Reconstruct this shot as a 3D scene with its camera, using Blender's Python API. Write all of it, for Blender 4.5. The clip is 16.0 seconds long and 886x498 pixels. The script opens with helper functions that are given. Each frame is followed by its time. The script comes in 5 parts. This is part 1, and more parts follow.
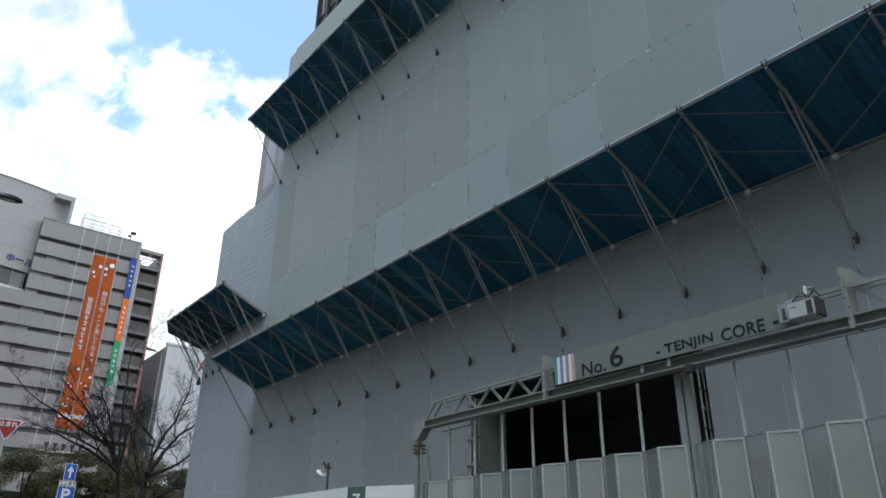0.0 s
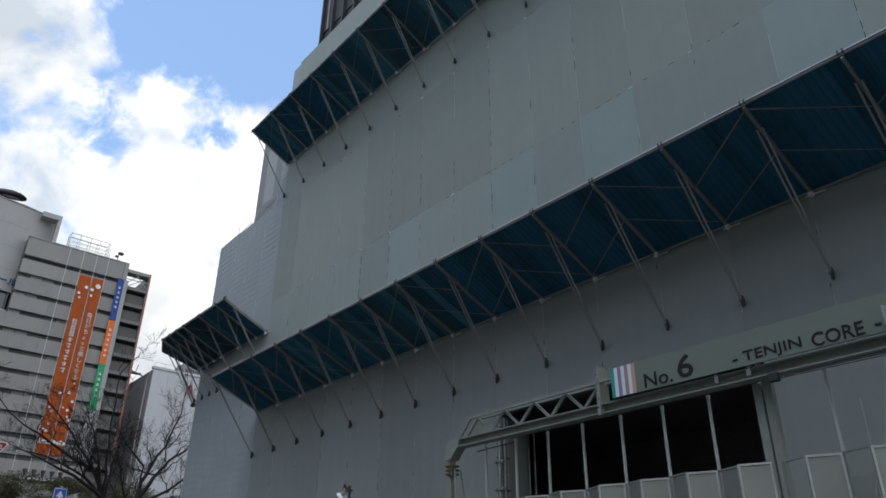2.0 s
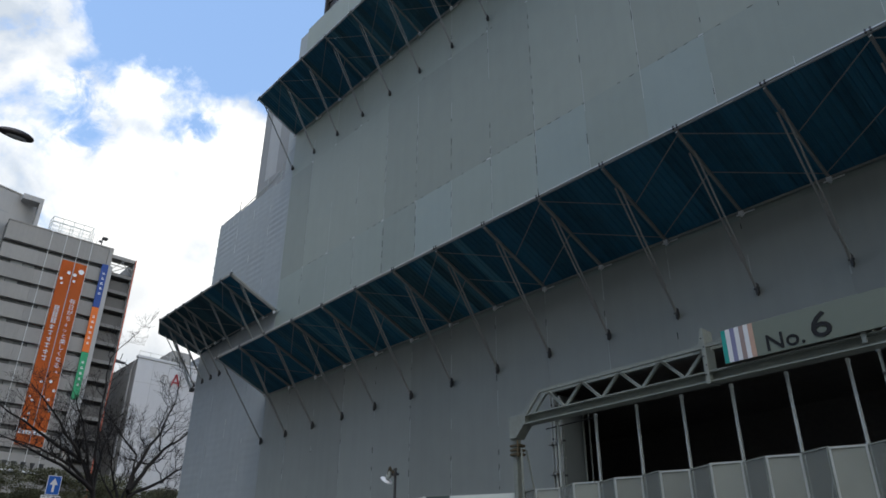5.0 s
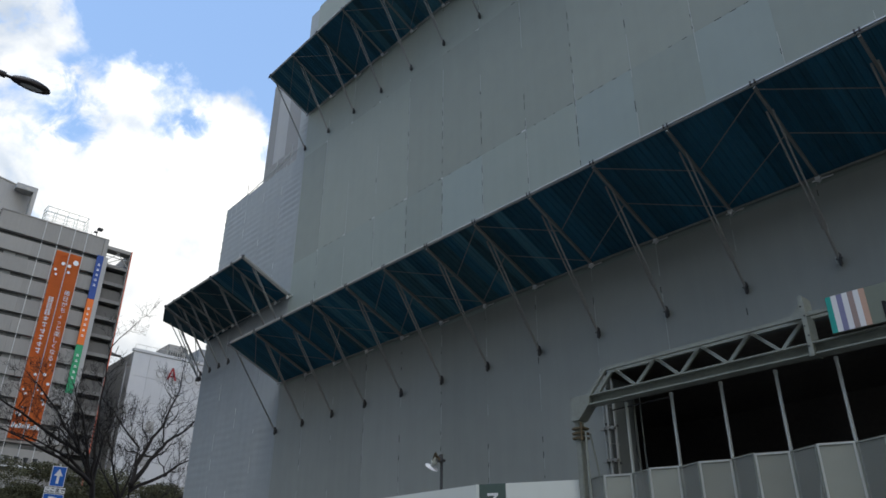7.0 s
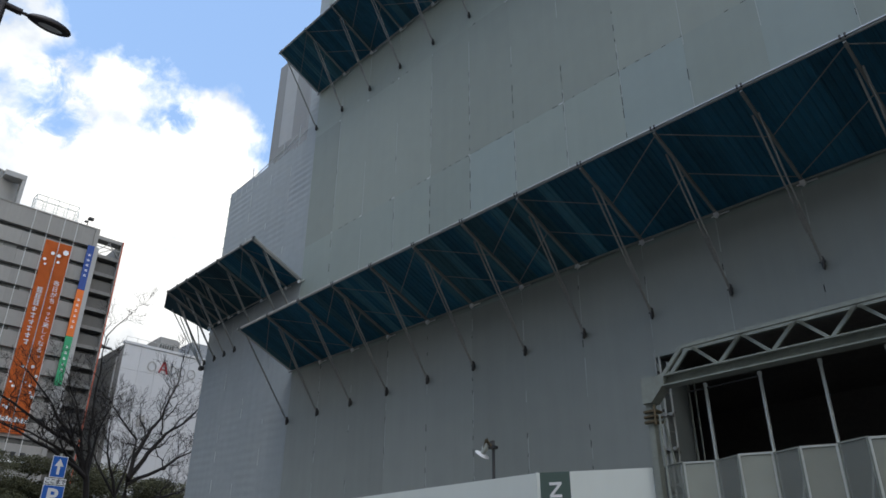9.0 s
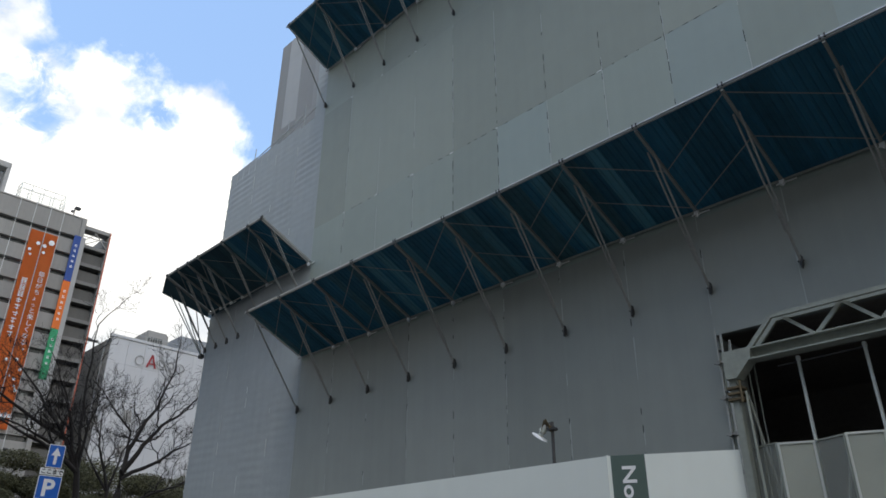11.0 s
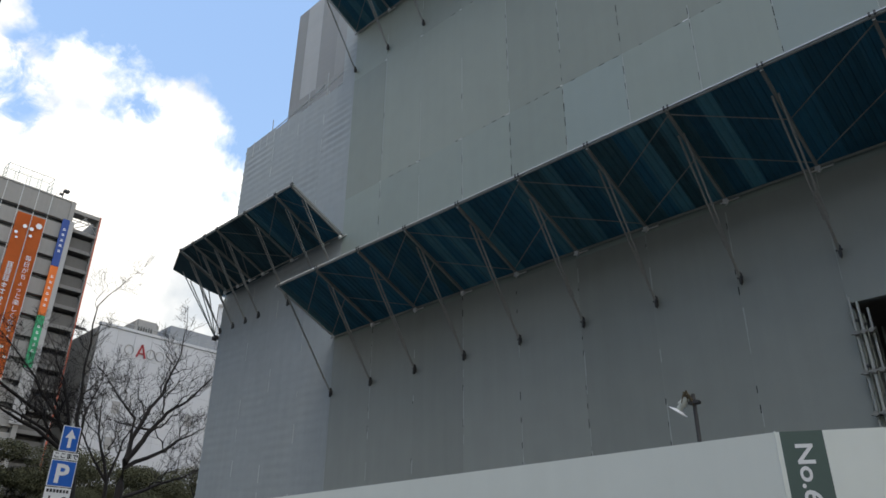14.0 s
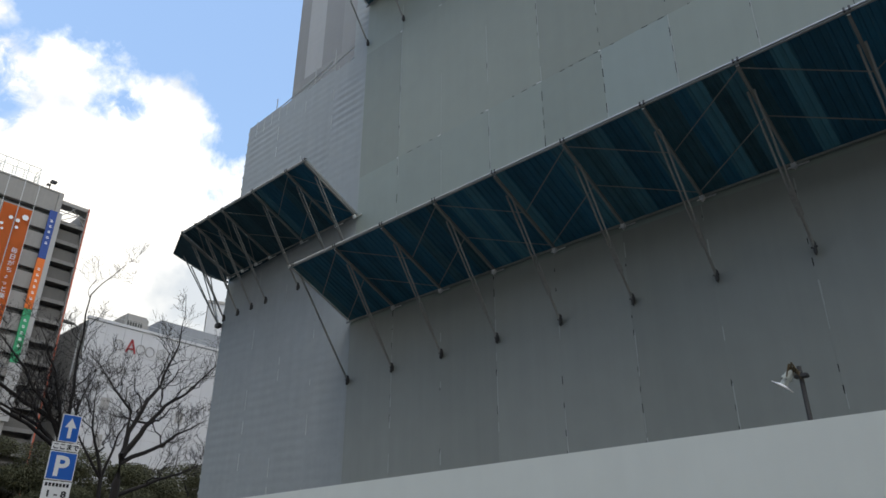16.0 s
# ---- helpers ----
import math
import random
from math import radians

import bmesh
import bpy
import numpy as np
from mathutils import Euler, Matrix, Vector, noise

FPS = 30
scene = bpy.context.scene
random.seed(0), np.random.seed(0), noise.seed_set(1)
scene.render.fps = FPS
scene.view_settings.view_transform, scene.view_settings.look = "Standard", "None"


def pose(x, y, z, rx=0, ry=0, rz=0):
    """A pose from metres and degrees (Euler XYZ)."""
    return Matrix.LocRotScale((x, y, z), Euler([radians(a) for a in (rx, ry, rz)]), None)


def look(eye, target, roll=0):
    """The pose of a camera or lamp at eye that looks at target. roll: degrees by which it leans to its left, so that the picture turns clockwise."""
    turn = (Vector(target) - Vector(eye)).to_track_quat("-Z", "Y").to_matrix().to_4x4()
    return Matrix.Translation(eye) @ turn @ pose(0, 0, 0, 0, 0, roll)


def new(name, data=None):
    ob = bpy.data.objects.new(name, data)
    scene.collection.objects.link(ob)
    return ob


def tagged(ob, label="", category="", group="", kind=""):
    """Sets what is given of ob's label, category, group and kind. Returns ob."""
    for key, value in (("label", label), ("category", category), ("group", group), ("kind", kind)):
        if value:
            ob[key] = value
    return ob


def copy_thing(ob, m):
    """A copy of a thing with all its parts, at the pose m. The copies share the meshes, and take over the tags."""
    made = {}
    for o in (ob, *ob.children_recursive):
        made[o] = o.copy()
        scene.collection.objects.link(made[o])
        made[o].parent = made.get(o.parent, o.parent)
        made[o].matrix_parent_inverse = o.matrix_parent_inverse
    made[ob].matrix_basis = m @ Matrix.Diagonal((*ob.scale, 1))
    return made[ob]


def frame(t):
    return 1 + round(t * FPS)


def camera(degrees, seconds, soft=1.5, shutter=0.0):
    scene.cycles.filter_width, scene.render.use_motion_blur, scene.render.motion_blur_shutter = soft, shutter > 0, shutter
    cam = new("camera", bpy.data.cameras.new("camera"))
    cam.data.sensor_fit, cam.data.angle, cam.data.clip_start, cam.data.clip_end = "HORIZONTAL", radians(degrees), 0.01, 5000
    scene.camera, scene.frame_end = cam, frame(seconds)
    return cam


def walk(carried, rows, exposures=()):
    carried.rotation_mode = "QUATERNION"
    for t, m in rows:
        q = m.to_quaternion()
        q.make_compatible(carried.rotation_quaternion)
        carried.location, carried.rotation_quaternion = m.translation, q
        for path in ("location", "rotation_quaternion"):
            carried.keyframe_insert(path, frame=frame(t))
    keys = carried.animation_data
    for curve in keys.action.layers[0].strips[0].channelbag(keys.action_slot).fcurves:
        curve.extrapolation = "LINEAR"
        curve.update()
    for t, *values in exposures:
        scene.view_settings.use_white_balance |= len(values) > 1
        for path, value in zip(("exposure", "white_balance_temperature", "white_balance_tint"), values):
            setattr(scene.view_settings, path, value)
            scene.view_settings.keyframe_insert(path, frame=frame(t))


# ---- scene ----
cam = camera(62.7, 16.0, 1.6)
PATH = [
    (0, (29.98, -13.382, 1.57), (28.553, -12.251, 2.4), 0.6),
    (0.5, (29.561, -13.468, 1.571), (28.152, -12.338, 2.428), 0.6),
    (1, (29.165, -13.496, 1.558), (27.771, -12.363, 2.437), 0.6),
    (1.5, (28.735, -13.518, 1.549), (27.352, -12.381, 2.44), 0.6),
    (2, (28.306, -13.524, 1.546), (26.933, -12.382, 2.446), 0.6),
    (2.5, (27.883, -13.553, 1.537), (26.52, -12.403, 2.442), 0.7),
    (3, (27.446, -13.56, 1.573), (26.092, -12.4, 2.478), 0.6),
    (3.5, (27.001, -13.515, 1.58), (25.653, -12.343, 2.479), 0.4),
    (4, (26.557, -13.519, 1.574), (25.211, -12.342, 2.469), 0.4),
    (6.5, (24.354, -13.515, 1.594), (23.023, -12.313, 2.48), 0.3),
    (7, (23.893, -13.491, 1.582), (22.565, -12.285, 2.467), 0.3),
    (7.5, (23.468, -13.509, 1.594), (22.143, -12.299, 2.477), 0.3),
    (8, (23.02, -13.514, 1.591), (21.7, -12.298, 2.476), 0.3),
    (8.5, (22.555, -13.477, 1.6), (21.242, -12.253, 2.482), 0.3),
    (9, (22.101, -13.486, 1.595), (20.796, -12.254, 2.477), 0.4),
    (11.5, (19.818, -13.329, 1.563), (18.547, -12.059, 2.441), 0.3),
    (12, (19.338, -13.301, 1.598), (18.072, -12.024, 2.474), 0.4),
    (12.5, (18.875, -13.35, 1.589), (17.618, -12.067, 2.468), 0.4),
    (13, (18.378, -13.343, 1.596), (17.128, -12.053, 2.474), 0.4),
    (13.5, (17.892, -13.385, 1.604), (16.645, -12.092, 2.483), 0.5),
    (14, (17.426, -13.36, 1.605), (16.184, -12.061, 2.484), 0.5),
    (14.5, (16.954, -13.32, 1.611), (15.718, -12.014, 2.488), 0.5),
    (15, (16.52, -13.237, 1.606), (15.29, -11.926, 2.483), 0.4),
    (15.5, (16.097, -13.15, 1.629), (14.874, -11.832, 2.503), 0.2),
    (16, (15.676, -13.058, 1.648), (14.46, -11.734, 2.524), 0.1),
]
walk(cam, [(t, look(eye, target, roll)) for t, eye, target, roll in PATH],
     [(0.0, 0.84, 6500, 9), (1.0, 0.54, 6500, 9), (2.0, 0.40, 6500, 9), (9.0, 0.50, 6620, 9), (11.5, 0.58, 6800, 9), (16.0, 0.55, 6920, 9)])

# ---- light ----
world = bpy.data.worlds.new("sky")
scene.world = world
world.use_nodes = True
wt = world.node_tree
wt.nodes.clear()


def wnode(kind, **kw):
    n = wt.nodes.new(kind)
    for k, v in kw.items():
        n.inputs[k].default_value = v
    return n


def wmath(op, a, b, clamp=False):
    n = wt.nodes.new("ShaderNodeMath")
    n.operation, n.use_clamp = op, clamp
    for i, v in enumerate((a, b)):
        if isinstance(v, (int, float)):
            n.inputs[i].default_value = v
        else:
            wt.links.new(v, n.inputs[i])
    return n.outputs[0]


SUN_AZ, SUN_EL = radians(-55), radians(66)      # measured from +x towards +y
sky = wt.nodes.new("ShaderNodeTexSky")
sky.sky_type, sky.sun_disc = "NISHITA", False
sky.sun_elevation, sky.sun_rotation = SUN_EL, radians(90) - SUN_AZ
sky.air_density, sky.dust_density, sky.ozone_density = 1.5, 0.4, 3.0
coord = wt.nodes.new("ShaderNodeTexCoord")
dirs = wt.nodes.new("ShaderNodeSeparateXYZ")
wt.links.new(coord.outputs["Generated"], dirs.inputs[0])
PUFF = (-0.724, 0.292, 0.622)               # a small loose cloud in a clear gap
# cloud deck: solid below a tilted plane of the sky, broken above it
plane = wt.nodes.new("ShaderNodeVectorMath")
plane.operation = "DOT_PRODUCT"
wt.links.new(coord.outputs["Generated"], plane.inputs[0])
plane.inputs[1].default_value = (0.61, 0.27, 0.745)
big = wnode("ShaderNodeTexNoise", Scale=4.2, Detail=9.0, Roughness=0.58, Distortion=0.25)
wt.links.new(coord.outputs["Generated"], big.inputs["Vector"])
field = wmath("MAXIMUM", wmath("SUBTRACT", 0.095, plane.outputs["Value"]), -0.11)
# cloud added overhead and behind, out of view, to make the light more neutral
field = wmath("MAXIMUM", field, wmath("MULTIPLY", wmath("SUBTRACT", plane.outputs["Value"], 0.42), 0.6))
field = wmath("MINIMUM", field, wmath("ADD", 0.115, wmath("MULTIPLY", wmath("SUBTRACT", 0.45, dirs.outputs["Z"]), 0.5)))
field = wmath("ADD", field, wmath("MULTIPLY", wmath("SUBTRACT", big.outputs[0], 0.5), 0.62))
puff = wt.nodes.new("ShaderNodeVectorMath")
puff.operation = "DOT_PRODUCT"
wt.links.new(coord.outputs["Generated"], puff.inputs[0])
puff.inputs[1].default_value = PUFF
field = wmath("SUBTRACT", field, wmath("MULTIPLY", wmath("MAXIMUM", wmath("SUBTRACT", puff.outputs["Value"], 0.9958), 0.0), 30.0))
wisp = wnode("ShaderNodeTexNoise", Scale=15.0, Detail=6.0, Roughness=0.55, Distortion=0.3)
wt.links.new(coord.outputs["Generated"], wisp.inputs["Vector"])
core = wmath("MULTIPLY", wmath("MAXIMUM", wmath("SUBTRACT", puff.outputs["Value"], 0.9984), 0.0), 480.0)
cover = wmath("MULTIPLY", field, 13.0, True)
cover = wmath("MAXIMUM", wmath("POWER", cover, 0.8), wmath("MULTIPLY", core, wmath("MULTIPLY", wmath("SUBTRACT", wisp.outputs[0], 0.46), 3.0, True), True))
shred = wnode("ShaderNodeTexNoise", Scale=24.0, Detail=6.0, Roughness=0.6, Distortion=0.8)
wt.links.new(coord.outputs["Generated"], shred.inputs["Vector"])
# ragged openings in the deck: direction, how near (cosine), strength
for way, near, k in (((-0.838, 0.150, 0.524), 0.9986, 0.5), ((-0.808, 0.140, 0.572), 0.9992, 0.55), ((-0.784, 0.275, 0.556), 0.9997, 0.6)):
    spot = wt.nodes.new("ShaderNodeVectorMath")
    spot.operation = "DOT_PRODUCT"
    wt.links.new(coord.outputs["Generated"], spot.inputs[0])
    spot.inputs[1].default_value = Vector(way).normalized()
    depth = wmath("MULTIPLY", wmath("SUBTRACT", spot.outputs["Value"], near), k * 1.6 / (1 - near), True)
    ragged = wmath("MULTIPLY", wmath("SUBTRACT", shred.outputs[0], 0.40), 4.5, True)
    cover = wmath("MULTIPLY", cover, wmath("SUBTRACT", 1.0, wmath("MULTIPLY", wmath("MULTIPLY", depth, ragged), 0.85)))
cover = wmath("MAXIMUM", cover, 0.33)
fine = wnode("ShaderNodeTexNoise", Scale=7.0, Detail=6.0, Roughness=0.5)
wt.links.new(coord.outputs["Generated"], fine.inputs["Vector"])
shade = wt.nodes.new("ShaderNodeValToRGB")
shade.color_ramp.elements[0].position, shade.color_ramp.elements[0].color = 0.37, (0.54, 0.60, 0.68, 1)
shade.color_ramp.elements[1].position, shade.color_ramp.elements[1].color = 0.55, (1.16, 1.14, 1.11, 1)
wt.links.new(fine.outputs[0], shade.inputs[0])
clear = wt.nodes.new("ShaderNodeBackground")
clear.inputs["Strength"].default_value = 0.15
wt.links.new(sky.outputs[0], clear.inputs[0])
cloud = wt.nodes.new("ShaderNodeBackground")
cloud.inputs["Strength"].default_value = 0.95
veil = wt.nodes.new("ShaderNodeMix")
veil.data_type = "RGBA"
veil.inputs[6].default_value = (0.36, 0.57, 1.0, 1)
wt.links.new(wmath("MULTIPLY", wmath("SUBTRACT", cover, 0.33), 2.2, True), veil.inputs[0])
# the thicker, greyer side of the deck
dull = wt.nodes.new("ShaderNodeMix")
dull.data_type = "RGBA"
dull.inputs[7].default_value = (0.50, 0.54, 0.59, 1)
side_on = wmath("MULTIPLY", wmath("SUBTRACT", 0.12, dirs.outputs["Y"]), 8.0, True)
side_on = wmath("MULTIPLY", side_on, wmath("MULTIPLY", wmath("SUBTRACT", -0.72, dirs.outputs["X"]), 9.0, True))
low_down = wmath("MULTIPLY", wmath("MULTIPLY", wmath("SUBTRACT", 0.47, dirs.outputs["Z"]), 9.0, True), wmath("MULTIPLY", wmath("SUBTRACT", -0.72, dirs.outputs["X"]), 5.0, True))
side_on = wmath("MAXIMUM", side_on, wmath("MULTIPLY", low_down, 0.75))
wt.links.new(wmath("MULTIPLY", side_on, wmath("MULTIPLY", wmath("SUBTRACT", 0.75, big.outputs[0]), 3.0, True)), dull.inputs[0])
wt.links.new(shade.outputs[0], dull.inputs[6])
wt.links.new(dull.outputs[2], veil.inputs[7])
wt.links.new(veil.outputs[2], cloud.inputs[0])
mixed = wt.nodes.new("ShaderNodeMixShader")
wt.links.new(cover, mixed.inputs[0])
wt.links.new(clear.outputs[0], mixed.inputs[1])
wt.links.new(cloud.outputs[0], mixed.inputs[2])
wout = wt.nodes.new("ShaderNodeOutputWorld")
wt.links.new(mixed.outputs[0], wout.inputs[0])

sun = new("sun", bpy.data.lights.new("sun", "SUN"))
sun.data.energy, sun.data.angle, sun.data.color = 0.75, radians(32), (1.0, 0.965, 0.91)
sun_way = Vector((math.cos(SUN_AZ) * math.cos(SUN_EL), math.sin(SUN_AZ) * math.cos(SUN_EL), math.sin(SUN_EL)))
sun.matrix_world = look(sun_way * 200, (0, 0, 0))

# ---- materials ----


def material(name, color, rough=0.6, metal=0.0, grain=8.0, vary=0.12, stain=0.4, bump=0.15, bump_scale=40.0,
             by_object=0.0, tint=None, island=0.0, clear_part=0.0, streak=0.0, coat=0.0, tint_from=0.5, through_part=0.0):
    """A surface of one base colour with variation at two scales, relief, and a change from piece to piece."""
    m = bpy.data.materials.new(name)
    m.use_nodes = True
    nt = m.node_tree
    bsdf = nt.nodes["Principled BSDF"]
    geo = nt.nodes.new("ShaderNodeNewGeometry")
    link = nt.links.new

    def noise_of(scale, detail, squash=None):
        n = nt.nodes.new("ShaderNodeTexNoise")
        n.inputs["Scale"].default_value, n.inputs["Detail"].default_value = scale, detail
        if squash:
            mp = nt.nodes.new("ShaderNodeMapping")
            mp.inputs["Scale"].default_value = squash
            link(geo.outputs["Position"], mp.inputs["Vector"])
            link(mp.outputs[0], n.inputs["Vector"])
        else:
            link(geo.outputs["Position"], n.inputs["Vector"])
        return n.outputs[0]

    def calc(op, a, b):
        n = nt.nodes.new("ShaderNodeMath")
        n.operation = op
        for i, v in enumerate((a, b)):
            if isinstance(v, (int, float)):
                n.inputs[i].default_value = v
            else:
                link(v, n.inputs[i])
        return n.outputs[0]

    value = calc("ADD", calc("MULTIPLY", calc("SUBTRACT", noise_of(grain, 6), 0.5), 2 * vary), 1.0)
    value = calc("ADD", value, calc("MULTIPLY", calc("SUBTRACT", noise_of(stain, 4), 0.5), 2 * vary))
    if streak:
        value = calc("ADD", value, calc("MULTIPLY", calc("SUBTRACT", noise_of(1.0, 5, (4, 4, 0.25)), 0.5), 2 * streak))
    info = nt.nodes.new("ShaderNodeObjectInfo")
    if by_object:
        value = calc("ADD", value, calc("MULTIPLY", calc("SUBTRACT", info.outputs["Random"], 0.5), 2 * by_object))
    if island:
        value = calc("ADD", value, calc("MULTIPLY", calc("SUBTRACT", geo.outputs["Random Per Island"], 0.5), 2 * island))
    base = nt.nodes.new("ShaderNodeRGB")
    base.outputs[0].default_value = (*color, 1)
    col = base.outputs[0]
    if tint:
        mx = nt.nodes.new("ShaderNodeMix")
        mx.data_type = "RGBA"
        spread = nt.nodes.new("ShaderNodeMath")
        spread.operation, spread.use_clamp = "MULTIPLY_ADD", True
        link(info.outputs["Random"], spread.inputs[0])
        spread.inputs[1].default_value, spread.inputs[2].default_value = 2.4, -2.4 * tint_from
        link(spread.outputs[0], mx.inputs[0])
        link(col, mx.inputs[6])
        mx.inputs[7].default_value = (*tint, 1)
        col = mx.outputs[2]
    scale = nt.nodes.new("ShaderNodeVectorMath")
    scale.operation = "SCALE"
    link(col, scale.inputs[0])
    link(value, scale.inputs["Scale"])
    link(scale.outputs[0], bsdf.inputs["Base Color"])
    bsdf.inputs["Roughness"].default_value, bsdf.inputs["Metallic"].default_value = rough, metal
    bsdf.inputs["Coat Weight"].default_value = coat
    if bump:
        b = nt.nodes.new("ShaderNodeBump")
        b.inputs["Strength"].default_value, b.inputs["Distance"].default_value = bump, 0.02
        link(noise_of(bump_scale, 4), b.inputs["Height"])
        link(b.outputs[0], bsdf.inputs["Normal"])
    if through_part:
        tl = nt.nodes.new("ShaderNodeBsdfTranslucent")
        link(scale.outputs[0], tl.inputs["Color"])
        mt = nt.nodes.new("ShaderNodeMixShader")
        mt.inputs[0].default_value = through_part
        link(bsdf.outputs[0], mt.inputs[1])
        link(tl.outputs[0], mt.inputs[2])
        link(mt.outputs[0], nt.nodes["Material Output"].inputs["Surface"])
    if clear_part:
        tr = nt.nodes.new("ShaderNodeBsdfTransparent")
        ms = nt.nodes.new("ShaderNodeMixShader")
        ms.inputs[0].default_value = clear_part
        link(bsdf.outputs[0], ms.inputs[1])
        link(tr.outputs[0], ms.inputs[2])
        link(ms.outputs[0], nt.nodes["Material Output"].inputs["Surface"])
    return m


M_SHEET = material("sound_sheet", (0.296, 0.338, 0.294), 0.62, grain=1.6, vary=0.06, stain=0.25, bump=0.12, bump_scale=3.0, by_object=0.075, streak=0.05)
M_SHEET_NEW = material("newer_sound_sheet", (0.308, 0.364, 0.332), 0.6, grain=1.6, vary=0.06, stain=0.25, bump=0.12, bump_scale=3.0, by_object=0.05, streak=0.04)
M_SHEET_LOW = material("lower_sound_sheet", (0.312, 0.331, 0.300), 0.62, grain=1.6, vary=0.065, stain=0.25, bump=0.12, bump_scale=3.0, by_object=0.075, streak=0.07)
M_SHEET_UP = material("upper_sound_sheet", (0.297, 0.328, 0.278), 0.62, grain=1.6, vary=0.06, stain=0.25, bump=0.12, bump_scale=3.0, by_object=0.075, streak=0.05)
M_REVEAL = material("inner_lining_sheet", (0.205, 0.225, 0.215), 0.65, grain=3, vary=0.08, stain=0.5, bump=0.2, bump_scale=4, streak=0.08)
M_MESH = material("mesh_sheet", (0.348, 0.374, 0.368), 0.7, grain=2.2, vary=0.09, stain=0.35, bump=0.55, bump_scale=3.0, by_object=0.02, streak=0.09)
M_HEM = material("pale_hem", (0.45, 0.475, 0.45), 0.6, grain=6, vary=0.15, bump=0)
M_TOWER = material("tower_sheet", (0.29, 0.29, 0.275), 0.7, grain=2.0, vary=0.05, by_object=0.10, streak=0.06, bump=0.3, bump_scale=3.0)
M_TOWER_PALE = material("pale_tower_sheet", (0.40, 0.40, 0.385), 0.7, grain=2.0, vary=0.06, streak=0.06, bump=0.3, bump_scale=3.0)
M_BACK = material("scaffold_backing", (0.30, 0.32, 0.32), 0.8, vary=0.08)
M_TIE = material("tie_gap", (0.02, 0.02, 0.022), 0.9, vary=0.2)
M_BLUE = material("blue_guard_sheet", (0.056, 0.172, 0.228), 0.5, grain=5, vary=0.14, stain=0.8, by_object=0.16, bump=0.1, streak=0.1, through_part=0.50)
# darker and less translucent than the plain blue sheet
M_BLUE_DARK = material("dark_guard_sheet", (0.052, 0.112, 0.130), 0.6, grain=5, vary=0.16, stain=0.8, by_object=0.2, bump=0.1, streak=0.15, through_part=0.34)
M_BLUE_PALE = material("pale_guard_sheet", (0.094, 0.200, 0.232), 0.5, grain=5, vary=0.16, stain=0.8, by_object=0.35, bump=0.1, streak=0.12, through_part=0.50)
M_RAFTER = material("weathered_rafter", (0.322, 0.328, 0.302), 0.5, 0.25, grain=15, vary=0.2, bump=0.08)
M_TUBE = material("galvanised_tube", (0.425, 0.438, 0.412), 0.45, 0.2, grain=20, vary=0.15, bump=0.08)
M_EDGE = material("aluminium_edge", (0.52, 0.52, 0.50), 0.4, 0.6, grain=15, vary=0.1, bump=0.05)
M_BRACE = material("weathered_brace_tube", (0.31, 0.31, 0.285), 0.5, 0.2, grain=20, vary=0.2, bump=0.08)
M_CLAMP = material("dark_clamp", (0.085, 0.085, 0.085), 0.6, 0.5, vary=0.2)
# white of clamps and cords, also of the daylight slivers under the canopies
M_CLAMP_L = material("white_bits_and_leak", (0.84, 0.84, 0.82), 0.4, 0.2, vary=0.1)
M_GATE = material("grey_gate_steel", (0.285, 0.305, 0.262), 0.55, 0.2, grain=14, vary=0.2, stain=1.2, bump=0.08, streak=0.12)
M_RUST = material("rusty_bracket", (0.13, 0.10, 0.055), 0.8, 0.2, grain=30, vary=0.35)
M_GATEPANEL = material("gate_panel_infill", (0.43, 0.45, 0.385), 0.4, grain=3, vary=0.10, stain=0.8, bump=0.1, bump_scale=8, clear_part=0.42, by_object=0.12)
M_GATEFOLD_SHADE = material("shaded_fold_infill", (0.36, 0.38, 0.33), 0.4, grain=3, vary=0.12, stain=0.8, bump=0.1, bump_scale=8, clear_part=0.60, by_object=0.12)
M_BARRIER = material("grey_brown_barrier", (0.235, 0.222, 0.20), 0.7, grain=3, vary=0.08, stain=0.6, by_object=0.08, streak=0.08)
M_ALU = material("aluminium_frame", (0.68, 0.71, 0.66), 0.38, 0.5, vary=0.06, bump=0.04)
M_HOARD = material("white_hoarding", (0.755, 0.79, 0.725), 0.38, grain=2.0, vary=0.03, stain=0.4, bump=0.05, streak=0.03)
M_BOARD = material("dark_green_board", (0.082, 0.122, 0.104), 0.5, vary=0.06, bump=0.04)
M_SIGN = material("green_grey_sign", (0.188, 0.216, 0.170), 0.6, vary=0.04, bump=0.03)
M_INK = material("black_lettering", (0.008, 0.009, 0.010), 0.8, vary=0.05, bump=0)
M_WHITE = material("white_plate", (0.80, 0.80, 0.79), 0.4, vary=0.03, bump=0.03)
M_UNIT = material("white_machine", (0.50, 0.53, 0.48), 0.45, grain=6, vary=0.08, bump=0.05)
M_DARK = material("dark_interior", (0.34, 0.31, 0.28), 0.9, vary=0.25)
M_SIGNBLUE = material("sign_blue", (0.01, 0.12, 0.50), 0.35, vary=0.05, bump=0.02)
M_SIGNRED = material("sign_red", (0.34, 0.012, 0.02), 0.35, vary=0.05, bump=0.02)
M_ORANGE = material("banner_orange", (0.78, 0.17, 0.02), 0.65, grain=2, vary=0.06, stain=0.3, bump=0.1, bump_scale=2)
M_GREEN = material("banner_green", (0.03, 0.33, 0.14), 0.6, vary=0.06, bump=0.05)
# blue dimmed in its colour for the shade on the shop front
M_BANBLUE = material("banner_blue", (0.02, 0.065, 0.27), 0.6, vary=0.06, bump=0.05)
